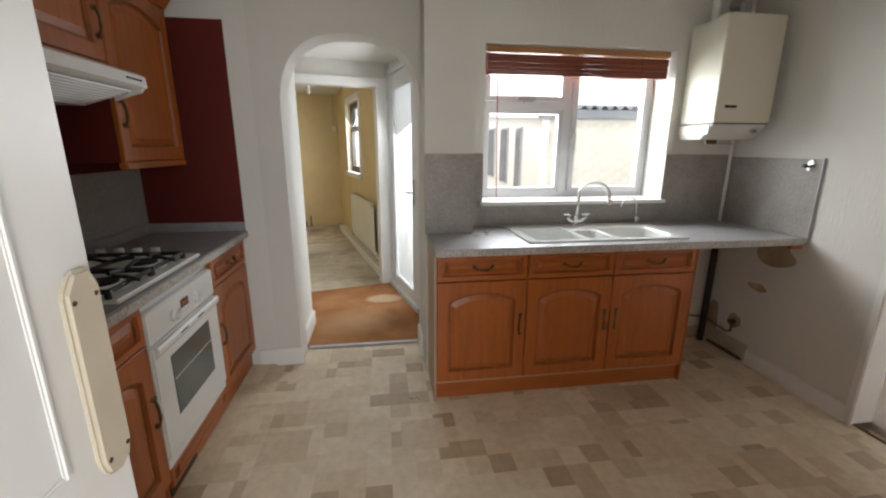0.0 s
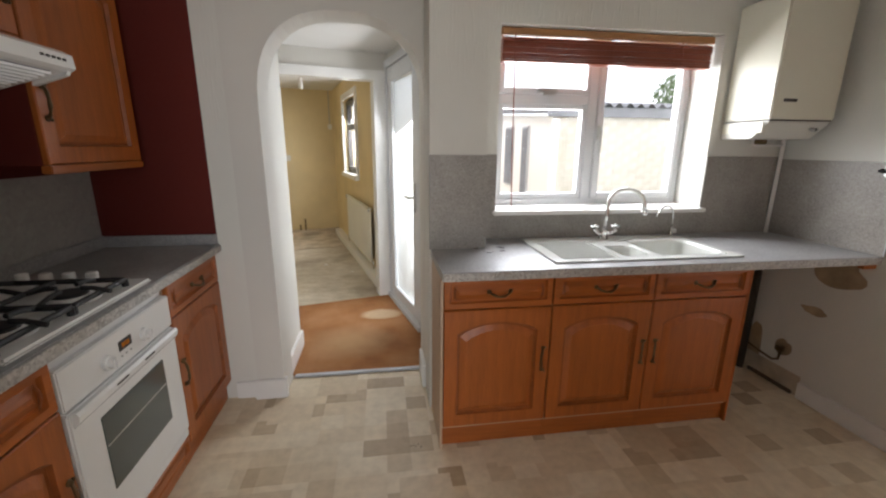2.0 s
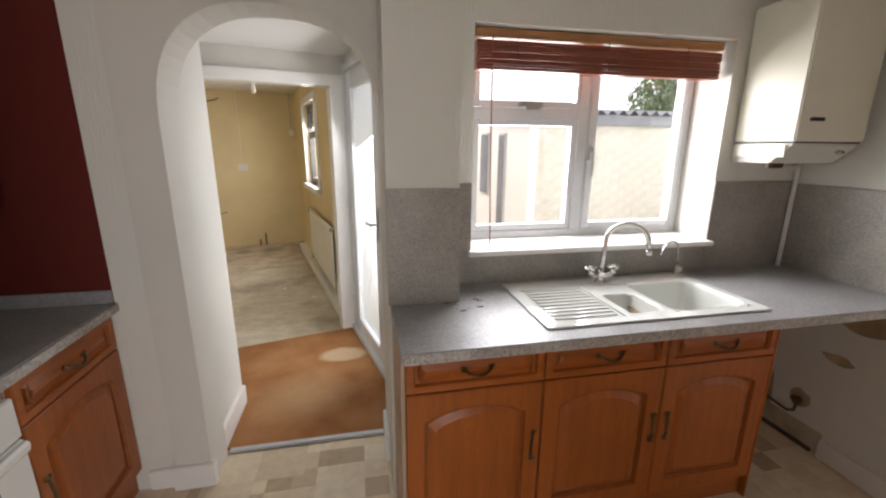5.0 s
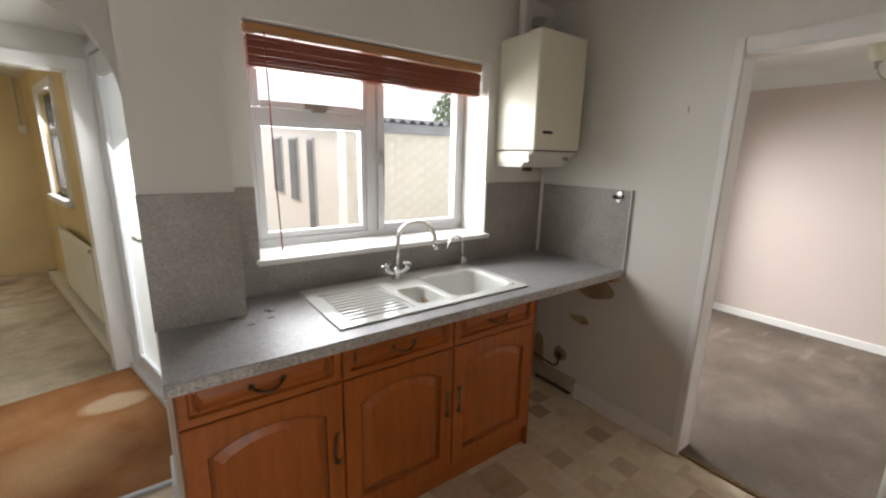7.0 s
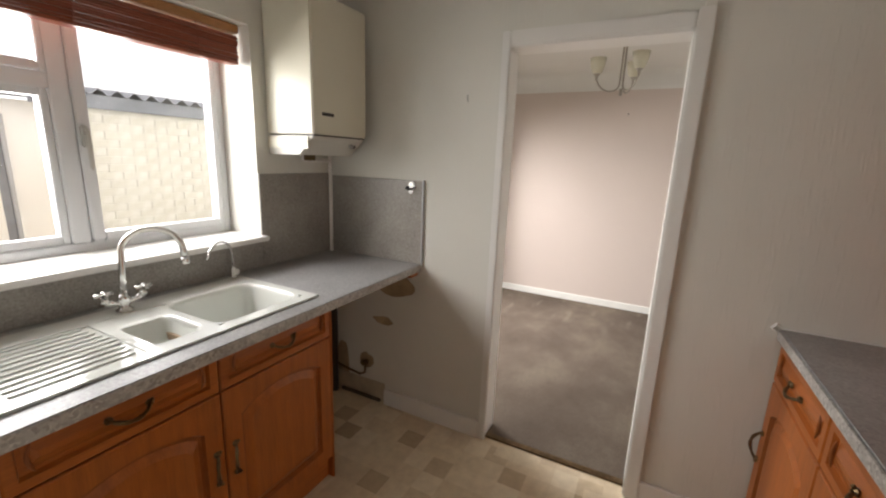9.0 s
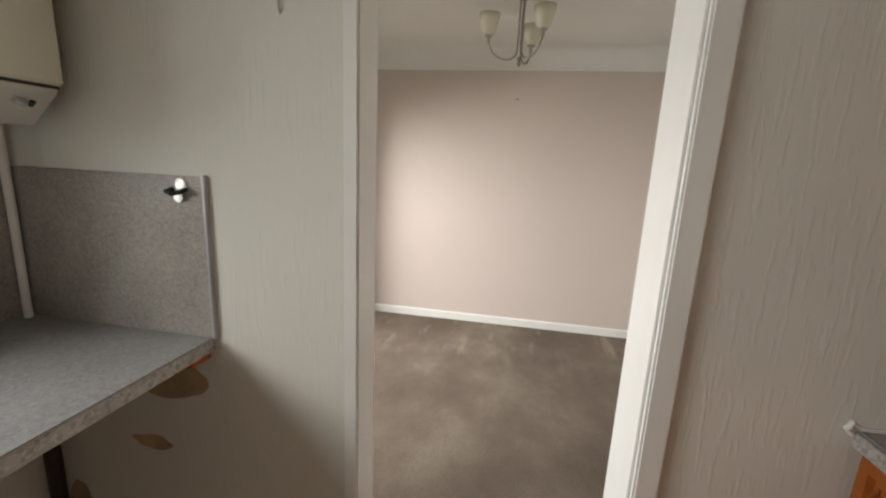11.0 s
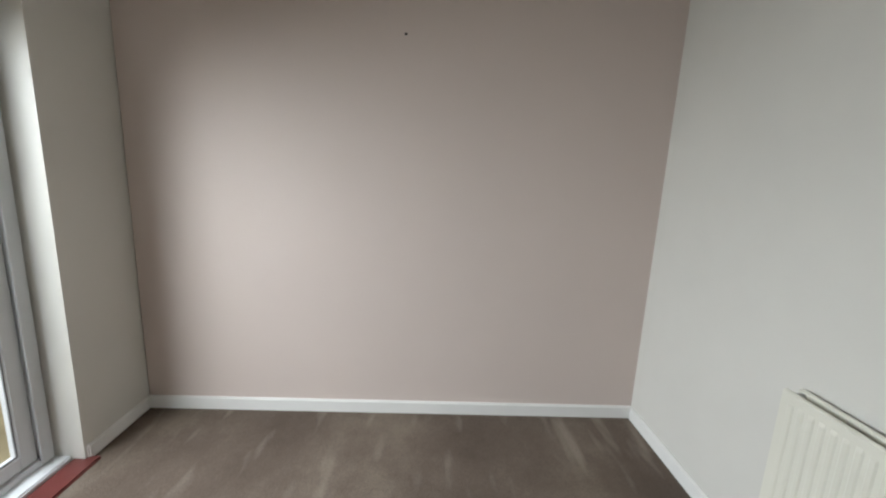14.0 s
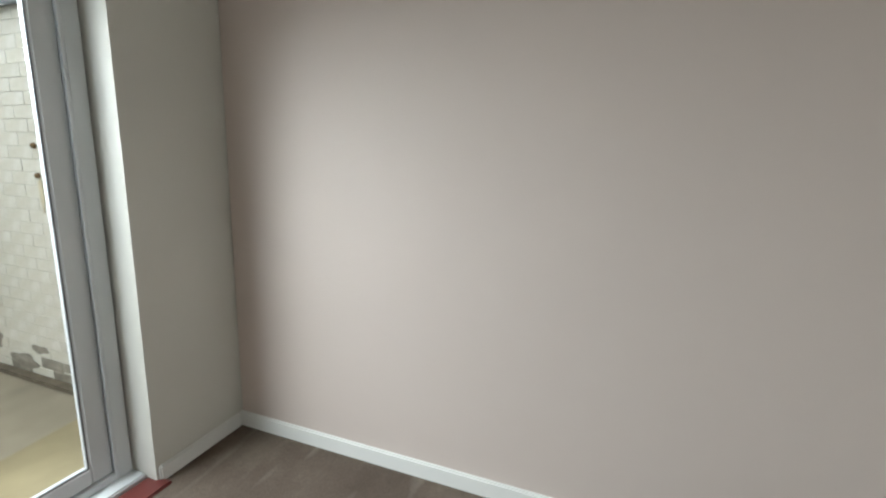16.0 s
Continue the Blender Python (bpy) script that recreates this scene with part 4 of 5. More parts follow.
hood = thing("cooker_hood", "white slimline cooker hood with grey grille", "cooker hood", (-1.27, 1.81, 1.60))
out = [(-1.492, 1.696), (-1.10, 1.696), (-1.072, 1.682), (-1.068, 1.642), (-1.085, 1.632), (-1.30, 1.566), (-1.492, 1.566)]
part("shell", prism(out, 1.465, 2.058, "y"), OVEN, hood, world=True)
# dark sheet behind the slats puts the shade of their gaps into colour
part("dark_backing", prism([(-1.098, 1.6265), (-1.29, 1.5675), (-1.29, 1.5705), (-1.098, 1.6295)], 1.49, 1.99, "y"), SEAL, hood, "dark backing sheet giving the grille gaps their shade", world=True)
for i in range(10):
    t = i / 9
    x, z = -1.104 - 0.174 * t, 1.6245 - 0.0535 * t
    part("slat", block(x - 0.010, x, 1.48, 2.0, z - 0.008, z + 0.001, 0.001, seg=1), OVEN, hood, "pale grille slat", world=True)
for y in (1.472, 2.035):
    part("end_cheek", prism([(-1.078, 1.64), (-1.086, 1.622), (-1.30, 1.548), (-1.31, 1.58)], y, y + 0.018, "y"), OVEN, hood, world=True)
for i in range(5):
    part("switch", block(-1.072, -1.066, 1.92 + i * 0.022, 1.932 + i * 0.022, 1.660, 1.667, 0.001), DARK, hood, world=True)

oven = thing("oven", "white built-in electric oven with smoked glass door", "oven", (-0.99, 1.885, 0.12))
OY, OZ = 1.587, 2.183
part("case", block(-1.45, -1.0, OY, OZ, 0.12, 0.868, 0.002), OVEN, oven, world=True)
part("control_panel", block(-1.0, -0.972, OY, OZ, 0.690, 0.818, 0.004), OVEN, oven, world=True)
od = part("door", block(-1.0, -0.968, OY, OZ, 0.205, 0.684, 0.006), OVEN, oven, world=True)
part("glass", block(-0.970, -0.9655, 1.70, 2.065, 0.335, 0.597, 0.002), OVENGLASS, od, "smoked glass oven window", world=True)
part("shelf", block(-0.9662, -0.9652, 1.705, 2.06, 0.492, 0.496), STEEL, od, world=True)
hb = prism([(-0.969, 0.680), (-0.955, 0.682), (-0.948, 0.672), (-0.951, 0.652), (-0.960, 0.640), (-0.969, 0.632)], 1.60, 2.17, "y")
part("handle", hb, OVEN, od, "white full-width pull handle", world=True)
for y in (1.77, 1.93):
    part("slot", block(-0.951, -0.9465, y, y + 0.06, 0.664, 0.670), DARK, od, world=True)
for y in (1.775, 1.985):
    kn = lathe([(0.024, 0), (0.023, 0.012), (0.018, 0.014), (0.017, 0.03)], (-0.972, y, 0.742), m=pose(0, 0, 0, 0, 90, 0), sides=18)
    block(-0.945, -0.938, y - 0.004, y + 0.004, 0.724, 0.760, 0.002, kn)
    part("knob", kn, OVEN, oven, "white oven knob", world=True)
part("display", block(-0.973, -0.9705, 1.845, 1.915, 0.742, 0.777, 0.001), DARK, oven, "small dark clock display", world=True)
part("clock_digits", block(-0.971, -0.9698, 1.86, 1.90, 0.752, 0.767), ORANGE, oven, world=True)
for i in range(3):
    part("button", block(-0.973, -0.969, 1.85 + 0.025 * i, 1.857 + 0.025 * i, 0.722, 0.727, 0.001), GREY, oven, world=True)
part("vent_strip", block(-1.0, -0.975, OY, OZ, 0.165, 0.203, 0.003), OVEN, oven, world=True)
fl = drawer_front(0.592, 0.085)
kick = thing("filler_panel", "stained oak routed filler panel under the oven", "filler panel", (-0.995, 1.589, 0.0), 90)
fl = part("panel", fl, WOOD_X, kick)
fl.location = (0, 0, 0.078)
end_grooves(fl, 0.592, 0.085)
part("plinth", block(0, 0.592, 0.012, 0.03, 0, 0.08, 0.002), WOOD_X, kick)
part("vent", block(0.02, 0.25, 0.006, 0.013, 0.015, 0.07, 0.002), DARK, kick, "dark plinth vent")

hob = thing("gas_hob", "white enamelled four-burner gas hob with black pan supports", "hob", (-1.21, 1.77, 0.912))
part("tray", block(-1.475, -0.962, 1.455, 2.08, 0.908, 0.926, 0.008), HOB, hob, world=True)
for y in (1.60, 1.86):
    for x, r in ((-1.34, 0.045), (-1.09, 0.06)):
        b = part("burner", lathe([(r + 0.02, 0), (r + 0.012, 0.008), (r, 0.012), (r, 0.018)], (x, y, 0.925)), HOB, hob, world=True, smooth=True)
        part("cap", lathe([(r * 0.8, 0), (r * 0.8, 0.008), (r * 0.7, 0.011)], (x, y, 0.943)), IRON, b, world=True)
for ya, yb in ((1.475, 1.725), (1.735, 1.985)):
    g = bmesh.new()
    yc = (ya + yb) / 2
    for pts in ([(-1.46, ya, 0.95), (-1.0, ya, 0.95)], [(-1.46, yb, 0.95), (-1.0, yb, 0.95)], [(-1.46, ya, 0.95), (-1.46, yb, 0.95)], [(-1.0, ya, 0.95), (-1.0, yb, 0.95)], [(-1.215, ya, 0.951), (-1.215, yb, 0.951)]):
        tube(pts, 0.009, g, 8)
    for x in (-1.34, -1.09):
        for dx, dy in ((1, 0), (-1, 0), (0, 1), (0, -1)):
            tube([(x + dx * 0.035, yc + dy * 0.035, 0.966), (x + dx * 0.07, yc + dy * 0.075, 0.964), (x + dx * 0.12, yc + dy * 0.13, 0.951)], 0.008, g, 6)
    for x in (-1.46, -1.0):
        for y in (ya, yb):
            tube([(x, y, 0.926), (x, y, 0.951)], 0.011, g, 6)
    part("pan_support", g, IRON, hob, "black cast iron pan support", world=True)
for i in range(4):
    kn = lathe([(0.021, 0), (0.021, 0.006), (0.019, 0.008), (0.0185, 0.036), (0.016, 0.039)], (-1.36 + i * 0.074, 2.045, 0.926), sides=18)
    part("knob", kn, HOB, hob, world=True)

# ---- sink, taps ----
sink = thing("kitchen_sink", "white ceramic one-and-a-half bowl sink with ribbed drainer", "sink", (1.12, 2.36, 0.91))


def rounded(x0, x1, y0, y1, r, n=6):
    pts = []
    for cx, cy, a0 in ((x1 - r, y0 + r, -90), (x1 - r, y1 - r, 0), (x0 + r, y1 - r, 90), (x0 + r, y0 + r, 180)):
        for i in range(n + 1):
            a = radians(a0 + 90 * i / n)
            pts.append((cx + r * math.cos(a), cy + r * math.sin(a)))
    return pts


def bowl(x0, x1, y0, y1, r, depth):
    """A bowl as rings from its lip down to its floor."""
    bm = bmesh.new()
    prof = [(-0.014, 0.9175), (-0.004, 0.918), (0.004, 0.914), (0.01, 0.90), (0.018, 0.91 - depth * 0.7), (0.04, 0.912 - depth), (0.10, 0.91 - depth)]
    rings = []
    for ins, z in prof:
        k = min(ins, (x1 - x0) / 2.6, (y1 - y0) / 2.6)
        rings.append([bm.verts.new((x, y, z)) for x, y in rounded(x0 + k, x1 - k, y0 + k, y1 - k, max(0.012, r - k * 0.5))])
    for a, b in zip(rings, rings[1:]):
        for i in range(len(a)):
            bm.faces.new((a[i], a[(i + 1) % len(a)], b[(i + 1) % len(b)], b[i]))
    bm.faces.new(rings[-1])
    return bm


deck = block(0.648, 1.597, 2.12, 2.172, 0.909, 0.9175, 0.005)
block(0.648, 1.597, 2.50, 2.608, 0.909, 0.9175, 0.005, deck)
block(0.649, 0.700, 2.165, 2.507, 0.909, 0.917, 0.002, deck)
block(1.552, 1.596, 2.165, 2.507, 0.909, 0.917, 0.002, deck)
part("deck", deck, ENAMEL, sink, world=True)
dr = block(0.698, 1.0, 2.168, 2.505, 0.903, 0.912, 0.002)
part("drainer", dr, ENAMEL, sink, world=True)
for i in range(10):
    y = 2.19 + i * 0.0325
    part("rib", block(0.71, 0.985 - 0.004 * abs(i - 4), y, y + 0.017, 0.911, 0.9165, 0.003, seg=2), ENAMEL, sink, world=True)
part("half_bowl", bowl(1.005, 1.165, 2.185, 2.40, 0.05, 0.09), ENAMEL, sink, world=True, smooth=True)
part("main_bowl", bowl(1.20, 1.548, 2.175, 2.495, 0.06, 0.16), ENAMEL, sink, world=True, smooth=True)
bm = block(0.985, 1.02, 2.166, 2.506, 0.909, 0.9168, 0.002)
block(1.155, 1.205, 2.166, 2.506, 0.909, 0.9168, 0.003, bm)
block(1.005, 1.16, 2.39, 2.506, 0.909, 0.9165, 0.002, bm)
block(1.005, 1.16, 2.166, 2.19, 0.909, 0.9165, 0.002, bm)
part("divider", bm, ENAMEL, sink, world=True)
for x, y, z in ((1.085, 2.29, 0.8205), (1.375, 2.335, 0.7505)):
    part("waste", lathe([(0.035, 0), (0.035, 0.003), (0.02, 0.004), (0.018, 0.001)], (x, y, z + 0.001), sides=20), CHROME, sink, "chrome waste", world=True)

tap = thing("mixer_tap", "chrome swan-neck mixer tap with cross handles", "tap", (1.11, 2.545, 0.917))
part("body", lathe([(0.026, 0), (0.026, 0.006), (0.017, 0.012), (0.015, 0.03), (0.02, 0.042), (0.015, 0.055), (0.012, 0.06)], (1.11, 2.545, 0.917)), CHROME, tap, world=True, smooth=True)
arc = [(1.112, 2.545, 0.97), (1.115, 2.543, 1.05), (1.118, 2.542, 1.115)]
for i in range(1, 15):
    a = math.pi * (1 - i / 14)
    arc.append((1.118 + 0.078 * (1 + math.cos(a)), 2.542 - 0.043 * (1 + math.cos(a)), 1.115 + 0.082 * math.sin(a)))
arc.append((1.276, 2.453, 1.088))
part("spout", tube(arc, [0.011] * len(arc), sides=12), CHROME, tap, world=True, smooth=True)
part("nozzle", lathe([(0.012, 0), (0.015, 0.006), (0.015, 0.02), (0.011, 0.026)], (1.277, 2.452, 1.064)), CHROME, tap, world=True, smooth=True)
for s in (-1, 1):
    arm = tube([(1.11, 2.545, 0.945), (1.11 + s * 0.03, 2.54, 0.95), (1.11 + s * 0.055, 2.535, 0.965)], [0.009, 0.010, 0.012])
    lathe([(0.013, 0), (0.014, 0.01), (0.009, 0.02)], (1.11 + s * 0.057, 2.535, 0.962), arm)
    valve = part("valve", arm, CHROME, tap, world=True, smooth=True)
    hd = bmesh.new()
    c = Vector((1.11 + s * 0.06, 2.535, 0.992))
    for dx, dy in ((1, 0), (0, 1)):
        tube([c + Vector((-0.027 * dx, -0.027 * dy, 0)), c, c + Vector((0.027 * dx, 0.027 * dy, 0))], [0.007, 0.005, 0.007], hd, 8)
    lathe([(0.009, 0), (0.008, 0.008), (0.003, 0.011)], c, hd, 10)
    part("cross_handle", hd, CHROME, valve, world=True, smooth=True)

tap2 = thing("filter_tap", "slim chrome drinking water tap behind the sink", "tap", (1.558, 2.59, 0.917))
part("base", lathe([(0.016, 0), (0.016, 0.012), (0.012, 0.014), (0.012, 0.045), (0.006, 0.05)], (1.558, 2.59, 0.917)), CHROME, tap2, world=True, smooth=True)
pts = [(1.558, 2.59, 0.962), (1.552, 2.588, 1.035)]
for i in range(1, 9):
    a = math.pi * 0.8 * i / 8
    pts.append((1.552 - 0.072 * (1 - math.cos(a)), 2.588 - 0.03 * (1 - math.cos(a)), 1.035 + 0.06 * math.sin(a)))
pts.append((1.402, 2.528, 1.04))
part("spout", tube(pts, 0.0045, sides=8), CHROME, tap2, world=True, smooth=True)
part("lever", block(1.546, 1.570, 2.563, 2.577, 0.937, 0.960, 0.003), PATTRESS, tap2, world=True)

# ---- boiler and pipes ----
boiler = thing("boiler", "cream enamelled wall-hung gas boiler", "boiler", (2.03, 2.67, 1.46))
part("casing", block(1.842, 2.214, 2.372, 2.668, 1.552, 2.145, 0.008), BOILER, boiler, world=True)
part("front_door", block(1.838, 2.216, 2.366, 2.452, 1.556, 2.150, 0.006), BOILER, boiler, world=True)
low = prism([(2.668, 1.550), (2.382, 1.550), (2.384, 1.538), (2.47, 1.462), (2.668, 1.462)], 1.85, 2.208, "x")
part("lower_panel", low, BOILER_LOW, boiler, "pale grey lower panel", world=True)
# solid near-black strip, painted shade for the gap under the front door
part("shadow_gap", block(1.85, 2.208, 2.374, 2.66, 1.549, 1.556), DARK, boiler, "dark strip coloured as shade in the gap above the lower panel", world=True)
bm = block(1.838, 1.844, 2.40, 2.66, 1.49, 1.545, 0.002)
part("side_flap", bm, BOILER, boiler, world=True)
part("badge", block(1.895, 1.972, 2.362, 2.368, 1.640, 1.655, 0.002), DARK, boiler, "small dark maker's badge", world=True)
part("control_knob", lathe([(0.014, 0), (0.012, 0.012)], (2.14, 2.407, 1.508), m=pose(0, 0, 0, 50, 0, 0), sides=14), GREY, boiler, world=True)
part("gauge", lathe([(0.006, 0), (0.006, 0.014)], (2.165, 2.412, 1.505), m=pose(0, 0, 0, 50, 0, 0), sides=10), DARK, boiler, world=True)
bm = block(2.0, 2.06, 2.57, 2.60, 1.435, 1.465, 0.004)
part("union", bm, BRASS, boiler, world=True)
single("gas_pipe", tube([(2.246, 2.645, 1.47), (2.246, 2.645, 1.2), (2.244, 2.646, 0.90)], 0.011), WHITE, "white painted copper pipe from boiler to worktop", "pipe")
single("pipe_bend", tube([(2.02, 2.62, 1.462), (2.02, 2.62, 1.438), (2.05, 2.62, 1.432), (2.246, 2.645, 1.432)], 0.009), WHITE, "white painted copper pipe under the boiler", "pipe")
single("flue_pipe", tube([(1.94, 2.60, 2.14), (1.94, 2.60, 2.40)], 0.022, sides=14), WHITE, "white painted pipe above the boiler", "pipe")
single("flue_pipe", tube([(2.10, 2.56, 2.14), (2.10, 2.56, 2.25), (2.11, 2.66, 2.28)], 0.035, sides=16), GREY, "grey flue elbow above the boiler", "flue")

# bottle opener on the splashback
op = thing("bottle_opener", "cast metal wall-mounted bottle opener", "bottle opener", (2.25, 2.105, 1.30))
part("plate", lathe([(0.022, 0), (0.02, 0.004), (0.012, 0.006)], (2.262, 2.105, 1.325), m=pose(0, 0, 0, 0, -90, 0), sides=16), STEEL, op, world=True)
part("jaw", tube([(2.256, 2.085, 1.318), (2.235, 2.085, 1.312), (2.228, 2.105, 1.308), (2.235, 2.125, 1.312), (2.256, 2.125, 1.318)], 0.006), IRON, op, "dark jaw", world=True)
part("lip", block(2.245, 2.262, 2.093, 2.117, 1.285, 1.31, 0.005), CHROME, op, world=True)

# under the worktop end
single("batten", block(2.20, 2.2735, 2.06, 2.09, 0.845, 0.871, 0.003), WOOD_X, "small wooden block holding the worktop end", "batten")
single("batten", block(2.2555, 2.2735, 2.10, 2.655, 0.842, 0.871, 0.003), PLASTER, "painted batten under the worktop", "batten")


def blotch(y, z, ry, rz, seed, mat, label):
    """An uneven patch on the doorway wall."""
    pts = []
    for i in range(22):
        a = 2 * math.pi * i / 22
        k = 1 + 0.35 * noise.noise(Vector((math.cos(a) * 1.3, math.sin(a) * 1.3, seed)))
        pts.append((y + ry * k * math.cos(a), z + rz * k * math.sin(a)))
    return single("wall_stain", prism(pts, 2.2728, 2.2752, "x"), mat, label, "stain", "structure")


blotch(2.22, 0.775, 0.13, 0.085, 1.0, STAIN, "brown damp stain under the worktop end")
blotch(2.60, 0.16, 0.06, 0.16, 5.0, STAIN, "brown damp stain up the corner")
single("wall_patch", block(2.2705, 2.2752, 2.275, 2.64, 0.0, 0.125, 0.002), PLASTER, "bare brown plaster where the skirting is missing", "plaster patch", "structure")
blotch(2.29, 0.53, 0.07, 0.025, 2.0, STAIN, "small brown scar on the wall")
blotch(2.41, 0.25, 0.055, 0.05, 3.0, STAIN, "brown stain round the stop valve")
single("wall_patch", block(1.70, 2.262, 2.664, 2.672, 0.0, 0.10, 0.004), PLASTER, "bare stained plaster at the foot of the wall", "plaster patch", "structure")
single("waste_pipe", tube([(2.235, 2.632, 0.80), (2.235, 2.632, 0.40), (2.232, 2.63, 0.10), (2.23, 2.63, 0.0)], 0.022, sides=12), DARK, "black waste pipe in the appliance gap", "pipe")
single("water_pipe", tube([(2.05, 2.655, 0.2), (2.15, 2.655, 0.19), (2.255, 2.64, 0.18), (2.258, 2.55, 0.16), (2.258, 2.45, 0.15), (2.258, 2.415, 0.17), (2.258, 2.41, 0.22)], 0.007), BRASS, "tarnished copper pipe to the stop valve", "pipe")
bm = lathe([(0.016, 0), (0.016, 0.03), (0.011, 0.04)], (2.27, 2.41, 0.24), m=pose(0, 0, 0, 0, -90, 0), sides=12)
block(2.235, 2.262, 2.385, 2.435, 0.23, 0.255, 0.006, bm)
single("stop_valve", bm, BRASS, "tarnished brass stop valve on the wall", "valve")
single("floor_board", block(2.252, 2.272, 2.30, 2.600, 0.0, 0.022, 0.006), BARK, "dark rotten batten at the wall foot", "batten")

# ---- dining things ----


def radiator(name, label, length, height, m, mat, double=True):
    """Pressed-steel panel radiator along local x, front towards +y, standing off the wall at y = 0."""
    r = tagged(new(name), label, "radiator")
    r.matrix_basis = m
    ROOTS[r.name] = m
    for i, y in enumerate((0.075, 0.025) if double else (0.05,)):
        n = int(length / 0.034)
        prof = [(0.0, y), (0.0, y + 0.012)]
        for k in range(n):
            x = 0.02 + (length - 0.04) * (k + 0.5) / n
            prof += [(x - 0.011, y + 0.012), (x - 0.006, y + 0.0165), (x + 0.006, y + 0.0165), (x + 0.011, y + 0.012)]
        prof += [(length, y + 0.012), (length, y)]
        bm = bmesh.new()
        levels = ((0.0, 0.5), (0.006, 0.0), (0.03, 0.0), (0.04, 1.0), (height - 0.04, 1.0), (height - 0.03, 0.0), (height - 0.006, 0.0), (height, 0.5))
        rings = []
        for z, k in levels:
            rings.append([bm.verts.new((px, y + 0.006 if z in (0.0, height) and py > y else (py if k == 1.0 else min(py, y + 0.012)), z)) for px, py in prof])
        for p0, p1 in zip(rings, rings[1:]):
            for q in range(len(p0)):
                bm.faces.new((p0[q], p0[(q + 1) % len(p0)], p1[(q + 1) % len(p1)], p1[q]))
        bm.faces.new(rings[0][::-1])
        bm.faces.new(rings[-1])
        part("front_panel" if i == 0 else "back_panel", bm, mat, r)
    for x in (0.012, length - 0.03):
        part("end_cap", block(x, x + 0.018, 0.032, 0.078, height - 0.045, height - 0.008, 0.004), GREY, r)
    v = tube([(-0.045, 0.05, -0.09), (-0.045, 0.05, 0.02), (-0.045, 0.05, 0.045)], 0.008, sides=8)
    lathe([(0.014, 0), (0.016, 0.02), (0.012, 0.05)], (-0.045, 0.05, 0.0), v, 12)
    tube([(-0.045, 0.05, 0.018), (0.0, 0.05, 0.018)], 0.009, v, 8)
    part("valve", v, CHROME, r, "chrome radiator valve")
    v = tube([(length + 0.045, 0.05, -0.09), (length + 0.045, 0.05, 0.02)], 0.008, sides=8)
    lathe([(0.014, 0), (0.016, 0.02), (0.012, 0.05)], (length + 0.045, 0.05, 0.0), v, 12)
    tube([(length + 0.045, 0.05, 0.018), (length, 0.05, 0.018)], 0.009, v, 8)
    part("valve", v, CHROME, r, "chrome radiator valve")
    part("bleed_valve", block(-0.006, 0.002, 0.04, 0.06, height - 0.04, height - 0.02, 0.003), CHROME, r)
    for x in (length * 0.2, length * 0.8):
        part("bracket", block(x, x + 0.03, -0.001, 0.03, 0.05, height - 0.05, 0.003), mat, r)
    return r


radiator("radiator", "cream double-panel radiator on the white wall", 0.54, 0.62, pose(3.39, -0.02, 0.115), RADIATOR)
radiator("radiator", "white single-panel radiator under the utility window", 1.45, 0.62, EXT @ pose(0.03, 0.62, 0.15, 0, 0, 90), RADIATOR, False)

lamp = thing("ceiling_light", "brushed metal three-arm ceiling light with frosted glass shades", "chandelier", (3.80, 1.295, DTOP))
part("ceiling_rose", lathe([(0.001, 0.0), (0.055, -0.002), (0.05, -0.018), (0.02, -0.03), (0.012, -0.035)], (3.80, 1.295, DTOP)), NICKEL, lamp, world=True, smooth=True)
for k in range(3):
    a = radians(100 + 120 * k)
    ca, sa = math.cos(a), math.sin(a)
    pts = []
    for i in range(16):
        t = i / 15
        if t < 0.45:
            rr, zz = 0.012 + 0.006 * t, DTOP - 0.03 - 0.26 * (t / 0.45)
        else:
            s = (t - 0.45) / 0.55
            b = math.pi * s
            rr, zz = 0.015 + 0.085 * (1 - math.cos(b)) * 0.95, DTOP - 0.29 - 0.075 * math.sin(b) + 0.06 * s
        pts.append((3.80 + rr * ca, 1.295 + rr * sa, zz))
    arm = part("arm", tube(pts, 0.0055, sides=8), NICKEL, lamp, world=True, smooth=True)
    ex, ey, ez = pts[-1]
    part("cup", lathe([(0.007, -0.03), (0.011, 0), (0.023, 0.008), (0.026, 0.024)], (ex, ey, ez)), NICKEL, arm, world=True, smooth=True)
    part("shade", lathe([(0.022, 0.012), (0.038, 0.03), (0.050, 0.075), (0.057, 0.122), (0.053, 0.122), (0.046, 0.075), (0.034, 0.036), (0.018, 0.018)], (ex, ey, ez)), SHADE, arm, "frosted glass tulip shade", world=True, smooth=True)
part("finial", lathe([(0.004, 0), (0.012, 0.01), (0.009, 0.03), (0.012, 0.05)], (3.80, 1.295, DTOP - 0.37)), NICKEL, lamp, world=True, smooth=True)

# ---- utility room things ----
bulb = thing("ceiling_pendant", "bare white pendant lampholder hanging in the utility room", "lampholder", tuple(EXT @ Vector((-0.55, 1.9, UT))))
c = EXT @ Vector((-0.55, 1.9, UT))
part("rose", lathe([(0.035, 0), (0.03, -0.02), (0.01, -0.03)], c), PATTRESS, bulb, world=True)
part("holder", lathe([(0.012, -0.03), (0.02, -0.06), (0.022, -0.12), (0.028, -0.15), (0.02, -0.19)], c), PATTRESS, bulb, world=True)
single("socket", eblock(-0.80, -0.67, 3.435, 3.455, 1.18, 1.27, 0.004), PATTRESS, "white double socket on the yellow wall", "socket")
single("junction_box", eblock(-0.06, 0.0, 3.42, 3.455, 1.68, 1.76, 0.004), PATTRESS, "white junction box in the corner", "junction box")
